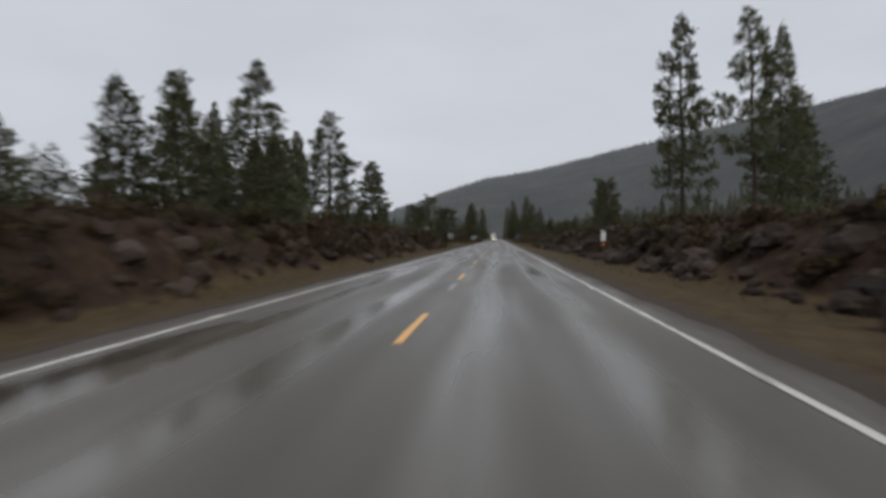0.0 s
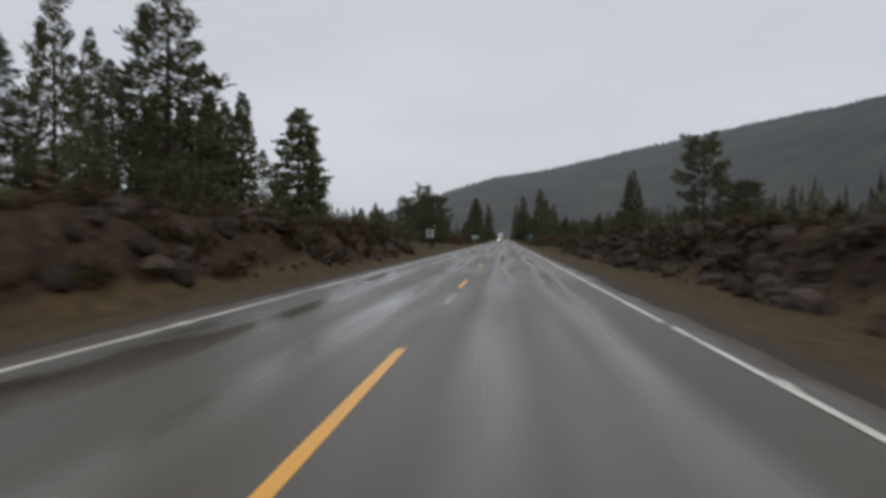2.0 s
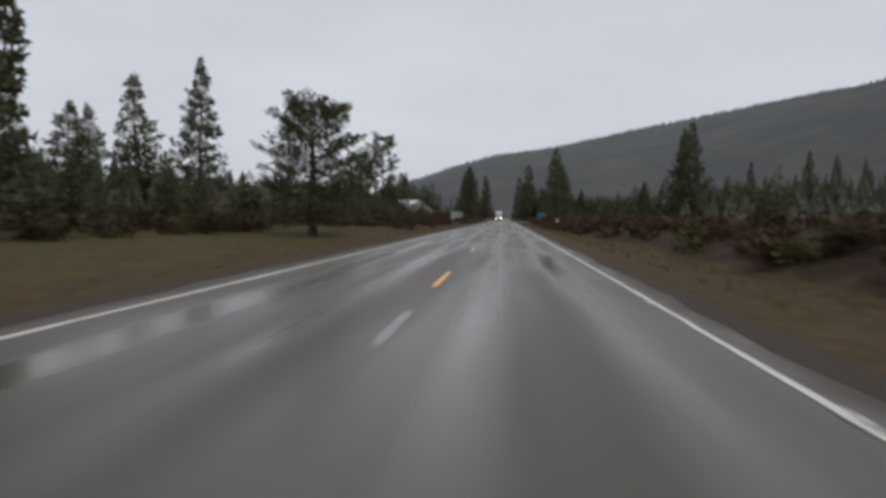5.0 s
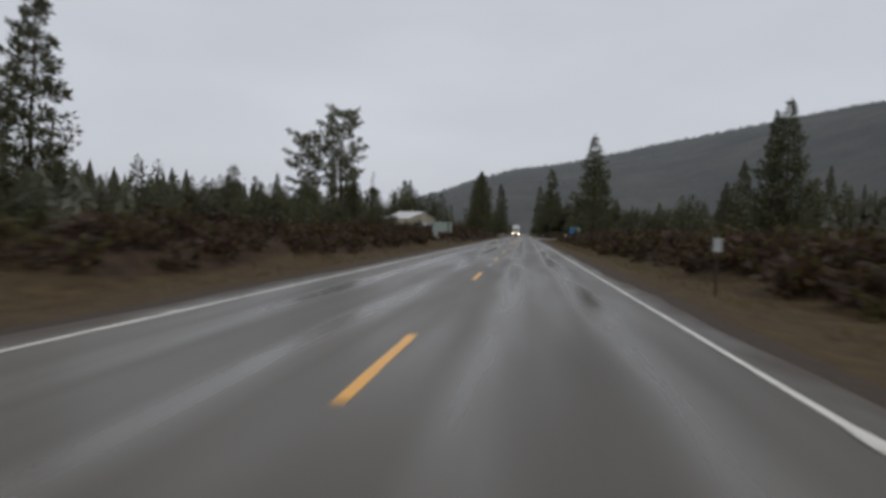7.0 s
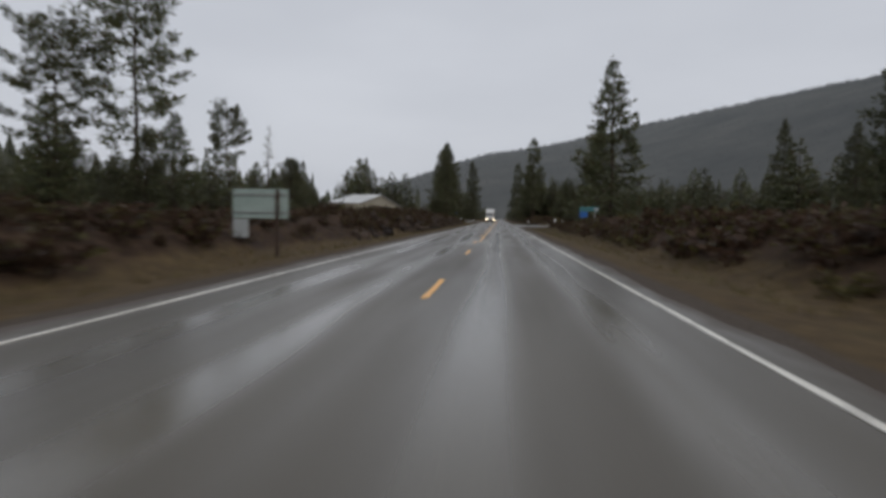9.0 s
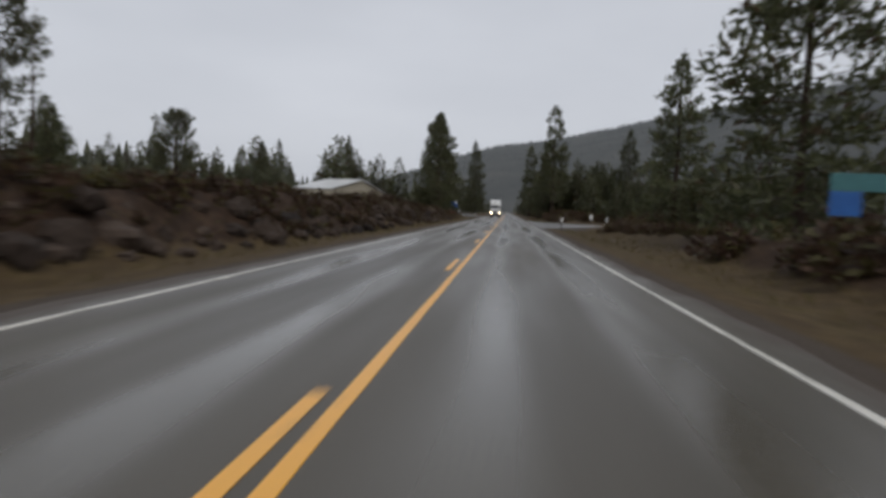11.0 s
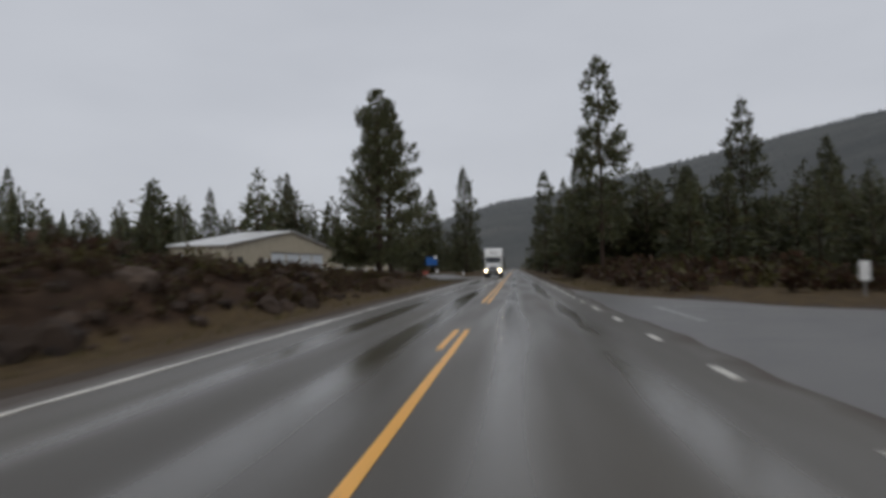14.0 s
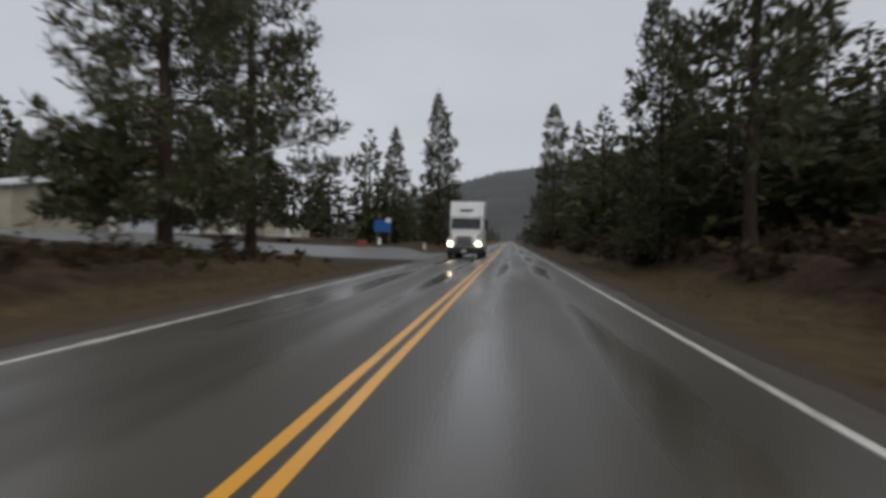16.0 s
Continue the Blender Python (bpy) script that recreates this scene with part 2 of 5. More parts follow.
M_ALU = simple("dull_aluminium", (0.26, 0.28, 0.28), (0.34, 0.36, 0.36), 0.5, 2.0)
M_SIGN_BACK = simple("greenish_sign_metal", (0.22, 0.28, 0.255), (0.29, 0.35, 0.325), 0.5, 1.5)
M_STEEL = simple("galvanised_steel", (0.20, 0.20, 0.20), (0.32, 0.32, 0.31), 0.5, 5, metal=0.6)
M_WOOD = simple("weathered_wood", (0.10, 0.075, 0.055), (0.18, 0.14, 0.11), 0.85, 4, relief=0.3, stretch=(1, 1, 0.2))
M_WHITE = simple("white_enamel", (0.66, 0.67, 0.67), (0.76, 0.77, 0.77), 0.35, 2)
M_TEAL = simple("teal_sign_face", (0.03, 0.12, 0.13), (0.045, 0.16, 0.17), 0.45, 2)
M_BLUE = simple("blue_sign_face", (0.012, 0.085, 0.30), (0.018, 0.11, 0.36), 0.4, 2)
M_ORANGE = simple("orange_reflector", (0.55, 0.12, 0.02), (0.70, 0.18, 0.03), 0.3, 9)
M_CREAM = simple("cream_metal_siding", (0.38, 0.34, 0.26), (0.45, 0.405, 0.315), 0.55, 0.8)
M_ROOF = simple("pale_metal_roof", (0.52, 0.53, 0.53), (0.64, 0.65, 0.65), 0.45, 0.6)
M_DOOR = simple("pale_door_panels", (0.56, 0.60, 0.64), (0.66, 0.70, 0.74), 0.45, 2)
M_GLASS = simple("dark_window", (0.02, 0.023, 0.025), (0.05, 0.055, 0.06), 0.08, 1.0)
M_TARP = simple("white_tarpaulin", (0.62, 0.64, 0.66), (0.76, 0.78, 0.80), 0.6, 2.5, relief=0.3)
M_RED = simple("dull_red_paint", (0.20, 0.045, 0.03), (0.28, 0.07, 0.045), 0.6, 3)
M_TYRE = simple("tyre_rubber", (0.012, 0.012, 0.012), (0.03, 0.03, 0.03), 0.7, 8)
M_BLACK = simple("black_plastic", (0.015, 0.015, 0.016), (0.03, 0.03, 0.031), 0.5, 5)
M_CHROME = simple("chrome", (0.5, 0.5, 0.5), (0.65, 0.65, 0.65), 0.15, 4, metal=1.0)
M_LAMP, n_, l_, b_ = material("lit_headlamp", 0.2)
b_.inputs["Base Color"].default_value = (0.9, 0.85, 0.75, 1)
b_.inputs["Emission Color"].default_value = (1.0, 0.80, 0.50, 1)
b_.inputs["Emission Strength"].default_value = 17.0


# ---------- mesh helpers ----------
def mesh_from(name, verts, faces, mat, smooth=False):
    me = bpy.data.meshes.new(name)
    me.from_pydata([tuple(v) for v in verts], [], faces)
    me.materials.append(mat)
    if smooth:
        me.polygons.foreach_set("use_smooth", [True] * len(me.polygons))
    me.update()
    return me


def child(name, me, parent, label="", at=(0, 0, 0)):
    ob = new(name, me)
    ob.parent = parent
    ob.location = at
    if label:
        tagged(ob, label)
    return ob


def part(name, bm, mat, parent, label=""):
    me = bpy.data.meshes.new(name)
    bm.to_mesh(me)
    bm.free()
    me.materials.append(mat)
    return child(name, me, parent, label)


def box(bm, x0, x1, y0, y1, z0, z1, bevel=0.0):
    r = bmesh.ops.create_cube(bm, size=1.0, matrix=Matrix.Translation(((x0 + x1) / 2, (y0 + y1) / 2, (z0 + z1) / 2)) @ Matrix.Diagonal((x1 - x0, y1 - y0, z1 - z0, 1)))
    if bevel:
        es = list({e for v in r["verts"] for e in v.link_edges})
        bmesh.ops.bevel(bm, geom=es, offset=bevel, segments=2, affect="EDGES", profile=0.5)
    return bm


def boxed(*a, bevel=0.0):
    return box(bmesh.new(), *a, bevel=bevel)


def rod(bm, a, b, r, seg=10, r2=None):
    a, b = Vector(a), Vector(b)
    m = Matrix.Translation((a + b) / 2) @ (b - a).to_track_quat("Z", "Y").to_matrix().to_4x4()
    bmesh.ops.create_cone(bm, cap_ends=True, segments=seg, radius1=r, radius2=r if r2 is None else r2, depth=(b - a).length, matrix=m)
    return bm


def thing(name, x, y, z, label, category, group="", turn=0.0):
    ob = new(name)
    ob.matrix_world = pose(x, y, z, 0, 0, turn)
    return tagged(ob, label, category, group)


# ---------- the lie of the land ----------
def smooth(a, b, v):
    t = np.clip((v - a) / (b - a), 0, 1)
    return t * t * (3 - 2 * t)


BANK_L = ((-60, 95, 106, 116, 150, 170, 200, 228, 245, 268, 284, 300, 310, 335, 350, 372, 420, 600), (2.0, 2.0, 0.9, -0.12, -0.15, 0.6, 0.95, 0.95, 1.5, 1.6, 1.62, 1.5, 1.45, 1.15, 0.75, 0.35, 0.4, 0.4))
BANK_R = ((-60, 96, 112, 140, 180, 225, 262, 285, 336, 350, 420, 470, 600), (1.65, 1.65, 0.9, 0.55, 0.75, 0.95, 0.6, 0.22, 0.2, 0.95, 0.8, 0.5, 0.4))


def wave(x, y, s, seed):
    """A cheap rolling unevenness, about -1 to 1."""
    return (np.sin(x * s + seed) * np.cos(y * s * 0.8 + seed * 2.3) + np.sin((x * 0.6 + y) * s * 1.7 + seed * 5.1) * 0.6 + np.sin((x - 0.8 * y) * s * 3.1 + seed * 1.7) * 0.35) / 1.95


def land(x, y):
    """Height of the ground."""
    x, y = np.asarray(x, float), np.asarray(y, float)
    s = np.abs(x)
    h = np.where(x < 0, np.interp(y, *BANK_L), np.interp(y, *BANK_R))
    foot = np.where(x < 0, 6.6, 7.2) + 0.5 * wave(x * 0, y, 0.21, 2.0)
    rise = smooth(foot, foot + 2.8, s)
    z = -0.035 - 0.14 * smooth(4.7, 6.2, s) * (1 - rise)
    rough = 0.14 * wave(x, y, 1.3, 1.0) + 0.10 * wave(x, y, 3.1, 4.0) + 0.22 * (0.45 - np.abs(wave(x, y, 1.9, 9.0))) + 0.13 * (0.4 - np.abs(wave(x, y, 3.7, 2.0)))
    z = z + rise * (h * (0.93 + 0.12 * wave(x * 0.4, y, 0.35, 7.0)) + rough * np.clip(h, 0.25, 1.4))
    back = smooth(13, 40, s)
    # the field on the left lies low
    dip = np.where(x < 0, smooth(100, 116, y) * (1 - smooth(158, 178, y)), 0.0)
    z = z * (1 - back) + back * (1.2 + 0.25 * wave(x, y, 0.08, 3.0) - 1.2 * dip * (1 - smooth(60, 110, s)))
    # side road to the right and gravel yard to the left lie flat
    side = smooth(4.4, 5.2, x) * smooth(296, 300, y - np.clip(x - 5, 0, 9) * 1.1) * (1 - smooth(327, 332, y + np.clip(x - 5, 0, 9) * 1.0))
    z = z * (1 - side) + side * -0.045
    yard = smooth(4.4, 5.0, -x) * smooth(380, 384, y + np.clip(-x - 5, 0, 10) * 0.25) * (1 - smooth(400, 410, y)) * (1 - smooth(34, 42, -x))
    z = z * (1 - yard) + yard * (-0.045 + 0.75 * smooth(8, 30, -x))
    site = smooth(28, 36, -x) * (1 - smooth(70, 80, -x)) * smooth(375, 390, y) * (1 - smooth(450, 465, y))
    z = z * (1 - site) + site * 1.45
    return np.where(s < 3.7, -0.05, z)


def steps(parts):
    out = []
    for a, b, d in parts:
        out += list(np.arange(a, b, d))
    return np.array(out + [parts[-1][1]])


def make_ground():
    near = steps([(0, 3.6, 1.8), (3.6, 6.4, 0.4), (6.4, 11.2, 0.3), (11.2, 14, 0.56), (14, 24, 0.8), (24, 60, 3), (60, 200, 12), (200, 1000, 80), (1000, 4600, 450)])
    xs = np.concatenate([-near[:0:-1], near])
    ys = steps([(-900, -60, 120), (-60, -6, 3), (-6, 420, 0.85), (420, 560, 4), (560, 1400, 30), (1400, 4600, 320)])
    X, Y = np.meshgrid(xs, ys)
    Z = land(X, Y)
    nx, ny = len(xs), len(ys)
    i = np.arange(nx * ny).reshape(ny, nx)
    quads = np.stack([i[:-1, :-1], i[:-1, 1:], i[1:, 1:], i[1:, :-1]], -1).reshape(-1, 4)
    me = bpy.data.meshes.new("ground")
    me.from_pydata(np.stack([X, Y, Z], -1).reshape(-1, 3).tolist(), [], quads.tolist())
    me.materials.append(M_GROUND)
    me.polygons.foreach_set("use_smooth", [True] * len(me.polygons))
    # ground cover: red dry grass, green fresher grass, blue gravel
    S = np.abs(X)
    foot = np.where(X < 0, 6.6, 7.2)
    bank = np.where(X < 0, np.interp(Y, *BANK_L), np.interp(Y, *BANK_R))
    red = 1.0 - 0.62 * smooth(foot - 0.3, foot + 1.3, S) - 0.2 * smooth(0.6, 1.6, bank) * smooth(foot, foot + 1.3, S)
    red = np.maximum(red, 0.66 * (1 - smooth(0.3, 0.8, bank)) * (1 - smooth(18, 36, S)))
    red = np.maximum(red, 0.62 * smooth(9.4, 10.6, S) * (1 - smooth(16, 24, S)) * smooth(1.2, 1.7, bank))
    green = 0.56 * smooth(6, 8, -X) * (1 - smooth(30, 46, -X)) * smooth(103, 113, Y) * (1 - smooth(148, 166, Y))
    green = green + np.where(X > 0, 0.40, 0.2) * smooth(4.3, 5.0, S) * (1 - smooth(6.2, 7.6, S))
    green = green + 0.40 * smooth(9.6, 11, S) * (1 - smooth(15, 20, S)) * smooth(1.2, 1.7, bank)
    green = green + 0.34 * smooth(16, 26, S) * (1 - smooth(0.1, 0.3, green))
    blue = 1.0 - np.where(X > 0, smooth(4.1, 4.8, S), smooth(4.2, 5.1, S))
    blue = np.where((X > 4) & (X < 60) & (Y > 296) & (Y < 332) & (Z < 0.02) & (S < 30), 0.8, blue)
    blue = np.where((X < -4) & (X > -40) & (Y > 379) & (Y < 408) & (Z < 0.85), 1.0, blue)
    col = np.stack([red, green, blue, np.ones_like(red)], -1).reshape(-1, 4).astype(np.float32)
    a = me.color_attributes.new("zone", "FLOAT_COLOR", "POINT")
    a.data.foreach_set("color", col.ravel())
    me.update()
    return tagged(new("ground", me), "uneven ground with rocky banks, dry grass and gravel edges", "ground", kind="structure")


ground = make_ground()


def slab(name, outline, z, thick, mat):
    """A flat paved slab with a real edge."""
    bm = bmesh.new()
    f = bm.faces.new([bm.verts.new((x, y, z)) for x, y in outline])
    r = bmesh.ops.extrude_face_region(bm, geom=[f])
    for v in r["geom"]:
        if isinstance(v, bmesh.types.BMVert):
            v.co.z -= thick
    bmesh.ops.recalc_face_normals(bm, faces=bm.faces)
    me = bpy.data.meshes.new(name)
    bm.to_mesh(me)
    bm.free()
    me.materials.append(mat)
    return new(name, me)


def make_road():
    ys = steps([(-80, 460, 1.5), (460, 1500, 20)])
    verts, faces = [], []
    for y in ys:
        wob = 0.07 * math.sin(y * 0.55) + 0.05 * math.sin(y * 1.9 + 1) + 0.05 * math.sin(y * 0.21 + 2)
        for x, z in ((-4.19 + wob, -0.10), (-4.14 + wob, -0.012), (-3.5, -0.004), (0, 0.0), (3.5, -0.004), (3.98 - wob, -0.012), (4.03 - wob, -0.10)):
            verts.append((x, y, z))
    for j in range(len(ys) - 1):
        for k in range(6):
            a = j * 7 + k
            faces.append((a, a + 1, a + 8, a + 7))
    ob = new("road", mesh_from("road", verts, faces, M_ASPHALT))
    return tagged(ob, "straight two-lane road of wet grey asphalt", "road", kind="structure")


road = make_road()


def stripe(name, x, y0, y1, w, mat, seed, parent=road, z=0.006):
    """A painted stripe with slightly ragged edges."""
    rnd = random.Random(seed)
    n = max(2, int((y1 - y0) / 1.2) + 1)
    v, f = [], []
    for i in range(n + 1):
        y = y0 + (y1 - y0) * i / n
        j = rnd.uniform(-0.008, 0.008)
        v += [(x - w / 2 + j, y, z), (x + w / 2 + j + rnd.uniform(-0.006, 0.006), y, z), (x + w / 2, y, -0.004), (x - w / 2, y, -0.004)]
        if i:
            a = 4 * i
            f += [(a - 4, a - 3, a + 1, a), (a - 3, a - 2, a + 2, a + 1), (a - 1, a - 4, a, a + 3)]
    f += [(0, 3, 2, 1), (4 * n, 4 * n + 1, 4 * n + 2, 4 * n + 3)]
    return child(name, mesh_from(name, v, f, mat), parent)


rnd = random.Random(6)
for side in (-3.52, 3.49):
    # lumps of thicker paint where the line was patched
    y = 3.0
    while y < (370 if side < 0 else 284):
        stripe("paint_patch", side + rnd.uniform(-0.03, 0.03), y, y + rnd.uniform(0.15, 0.5), rnd.uniform(0.11, 0.16), M_WHITE_LINE, int(y * 5), z=0.011)
        y += rnd.uniform(5, 14)
stripe("edge_line", -3.52, -70, 376, 0.082, M_WHITE_LINE, 1)
stripe("edge_line", -3.52, 408, 900, 0.082, M_WHITE_LINE, 2)
y = -70.0
rnd = random.Random(5)
while y < 286:
    e = min(286.0, y + rnd.choice((9, 14, 22, 31)))
    stripe("edge_line", 3.49 + rnd.uniform(-0.015, 0.015), y, e - rnd.choice((0.0, 0.0, 0.12, 0.5)), 0.084, M_WHITE_LINE, int(y))
    y = e
for y0, y1 in ((288.4, 289.9), (293.0, 294.6), (297.0, 298.0), (300.8, 301.7), (304.3, 305.2), (307.7, 308.6), (311.5, 312.4), (315.3, 316.2), (319.3, 320.3), (323.0, 324.8), (327.2, 328.2), (330.8, 331.8), (333.3, 335.3), (336.8, 339.0)):
    stripe("line_dot", 3.46, y0, y1, 0.12, M_WHITE_LINE, int(y0))
stripe("edge_line", 3.49, 340.9, 900, 0.084, M_WHITE_LINE, 4)
y = 7.64 - 12.192 * 3
while y < 34:
    stripe("centre_dash", 0.0, y, y + 3.05, 0.11, M_YELLOW_LINE, int(y + 99))
    y += 12.192
stripe("centre_dash", 0.0, 44.2, 51.3, 0.11, M_YELLOW_LINE, 7)
y = 48.26 + 12.192
while y < 228:
    longer = 0.75 if 190 < y < 200 else 0.0
    stripe("centre_dash", 0.0, y - longer, y + 3.05 + 0.3 * longer, 0.11, M_YELLOW_LINE, int(y))
    y += 12.192
for y in (15.6, 27.7, 40.0, 56.2, 92.4, 104.3, 116.0, 176.8):
    stripe("faded_dash", 0.02, y, y + 2.3, 0.13, M_GHOST_LINE, int(y * 3))
stripe("centre_line", 0.10, 231, 317.3, 0.11, M_YELLOW_LINE, 8)
stripe("centre_line", 0.10, 327.7, 900, 0.11, M_YELLOW_LINE, 10)
y = 265.4 - 12.192 * 3
while y < 318:
    stripe("centre_dash", -0.12, y, y + 3.05, 0.11, M_YELLOW_LINE, int(y * 2))
    y += 12.192
stripe("centre_line", -0.12, 327.7, 900, 0.11, M_YELLOW_LINE, 9)

def painted(name, pts, mat, z=-0.009):
    """A painted quadrilateral lying on the pavement."""
    v = [(x, y, z) for x, y in pts] + [(x, y, z - 0.008) for x, y in pts]
    return child(name, mesh_from(name, v, [(0, 1, 2, 3), (0, 4, 5, 1), (1, 5, 6, 2), (2, 6, 7, 3), (3, 7, 4, 0)], mat), side_road)


mouth = [(3.7, 294.5), (6.2, 300), (8.6, 305.5), (12, 309.6), (18, 311), (60, 312), (60, 321), (18, 320.5), (12.5, 321.5), (9, 325), (6, 332), (4.4, 340), (3.7, 346)]
side_road = tagged(slab("side_road", mouth, -0.016, 0.12, M_ASPHALT_OLD), "paler asphalt side road meeting the highway", "road", kind="structure")
painted("island_line", ((5.15, 319.0), (5.35, 319.0), (5.45, 324.6), (5.22, 324.8)), M_GHOST_LINE)
painted("island_line", ((5.36, 324.35), (8.4, 323.2), (8.4, 323.5), (5.45, 324.63)), M_GHOST_LINE)


def make_yard():
    """The paved entrance that climbs gently to the building."""
    v, f = [], []
    xs, ys = np.linspace(-3.95, -37, 35), np.linspace(384.5, 409.5, 26)
    for x in xs:
        for y in ys:
            near = 384.5 + 1.6 * smooth(5, 14, -x)
            yy = near + (y - 384.5) * (409.5 - 5.5 * (1 - smooth(4.6, 10, -x)) - near) / 25.0
            v.append((x, yy, max(float(land(x, yy)), -0.03) + 0.05))
    n = len(ys)
    for i in range(len(xs) - 1):
        for j in range(n - 1):
            a = i * n + j
            f.append((a, a + 1, a + n + 1, a + n))
    ob = new("yard_entrance", mesh_from("yard_entrance", v, f, M_ASPHALT_OLD, True))
    m = ob.modifiers.new("thickness", "SOLIDIFY")
    m.thickness, m.offset = 0.12, -1.0
    return tagged(ob, "pale wet paved yard entrance rising to the building", "pavement", kind="structure")


yard_entrance = make_yard()


# ---------- misty hill ----------
def make_hill():
    az = (-60, -30, -16, -13, -9, -5, -1, 4, 10, 16, 20, 25, 30, 40, 55, 75)
    el = (0.4, 0.5, 0.7, 1.3, 2.8, 4.2, 5.4, 6.1, 7.4, 8.5, 9.2, 9.9, 10.7, 11.6, 11.0, 9.0)
    v, f = [], []
    cols, rows = 170, 26
    for i in range(cols + 1):
        a = -60 + 135 * i / cols
        # the ridge comes nearer towards the right
        near = float(np.interp(a, (-60, -5, 11, 30, 75), (1.0, 0.85, 0.82, 0.52, 0.48)))
        top = 3600 * near * math.tan(radians(float(np.interp(a, az, el))))
        for j in range(rows + 1):
            t = j / rows
            d = (1500 + 2100 * t if j < rows else 4300) * near
            h = top * (t ** 0.8) * 1.0 if j < rows else top * 0.55
            d_, r = d, radians(a)
            nz = 7 * noise.noise((a * 0.35, t * 7, 0)) * near * min(1, t * 3) * (0 if j >= rows - 1 else 1)
            v.append((d_ * math.sin(r), d_ * math.cos(r), h + nz - 4))
    for i in range(cols):
        for j in range(rows):
            a = i * (rows + 1) + j
            f.append((a, a + rows + 1, a + rows + 2, a + 1))
    ob = tagged(new("backdrop", mesh_from("backdrop", v, f, M_HILL, True)), "long forested hill with drizzle haze painted in as a glow", "hill", kind="structure")
    # the trees that roughen it, many on the skyline
    rnd = random.Random(11)
    tv, tf = [], []
    for k in range(5200):
        i = rnd.randrange(cols)
        j = rows - 1 if k % 3 == 0 else rnd.randrange(3, rows - 1)
        p = Vector(v[i * (rows + 1) + j]).lerp(Vector(v[(i + 1) * (rows + 1) + j]), rnd.random())
        if j < rows - 1:
            p = p.lerp(Vector(v[i * (rows + 1) + j + 1]), rnd.random())
        size = p.length / 3600
        h, r = rnd.uniform(4, 15) * size, rnd.uniform(4, 8) * size
        b = len(tv)
        tv += [(p.x - r, p.y - 1, p.z - 6), (p.x + r, p.y - 1, p.z - 6), (p.x, p.y + r, p.z - 6), (p.x + rnd.uniform(-1, 1), p.y, p.z + h)]
        tf += [(b, b + 1, b + 3), (b + 1, b + 2, b + 3), (b + 2, b, b + 3)]
    tagged(new("hill_woods", mesh_from("hill_woods", tv, tf, M_HILL)), "far-off conifers covering the hillside, with haze painted in", "woods", kind="stuff")
    return ob


hill = make_hill()


# ---------- conifers ----------
class Sprays:
    """Collects needle sprays as slim kites."""

    def __init__(self):
        self.v, self.f = [], []

    def kite(self, p, d, n, ln, w):
        d = d.normalized()
        s = d.cross(n)
        if s.length < 1e-4:
            s = d.orthogonal()
        s = s.normalized() * w
        b = len(self.v)
        m = p + d * ln * 0.45
        self.v += [p, m + s, p + d * ln, m - s]
        self.f.append((b, b + 1, b + 2, b + 3))


def unit(rnd):
    while True:
        q = Vector((rnd.uniform(-1, 1), rnd.uniform(-1, 1), rnd.uniform(-1, 1)))
        if 0.05 < q.length < 1:
            return q.normalized()


def tube(v, f, pts, radii, seg=6):
    """A tapering limb along points."""
    for k, (p, r) in enumerate(zip(pts, radii)):
        d = (pts[min(k + 1, len(pts) - 1)] - pts[max(k - 1, 0)]).normalized()
        a = d.orthogonal().normalized()
        b = d.cross(a)
        base = len(v)
        for s in range(seg):
            t = 2 * math.pi * s / seg
            v.append(p + (a * math.cos(t) + b * math.sin(t)) * r)
        if k:
            for s in range(seg):
                f.append((base - seg + s, base - seg + (s + 1) % seg, base + (s + 1) % seg, base + s))
    n = len(v)
    v.append(pts[-1] + (pts[-1] - pts[-2]).normalized() * radii[-1])
    for s in range(seg):
        f.append((n - seg + s, n - seg + (s + 1) % seg, n))


def bezier(p0, d0, L, sag, lift, n):
    """Points along a bough that leaves p0, sags and turns its tip up."""
    out = []
    for i in range(n + 1):
        t = i / n
        out.append(p0 + d0 * (L * t) + Vector((0, 0, L * (-sag * t * t + lift * t ** 3))))
    return out


# style: crown base, half width, tier gap, boughs a tier, bough rise low and high, sag, tip lift, bare inner share
HABITS = {
    "fir": (1.0, 3.35, 0.66, 5.5, -0.22, 0.55, 0.10, 0.16, 0.22),
    "column": (0.7, 2.3, 0.60, 6, -0.30, 0.60, 0.12, 0.14, 0.08),
    "pine": (2.6, 3.0, 0.72, 5, -0.20, 0.50, 0.10, 0.20, 0.32),
    "flat": (4.6, 3.4, 0.74, 5, -0.10, 0.25, 0.06, 0.18, 0.42),
    "yard": (2.0, 4.1, 0.64, 6, -0.18, 0.60, 0.14, 0.22, 0.30),
    "broad": (1.6, 5.0, 0.74, 8, -0.05, 0.70, 0.10, 0.14, 0.40),
    "snag": (3.0, 1.2, 0.70, 3, -0.10, 0.30, 0.20, 0.05, 0.40),
}


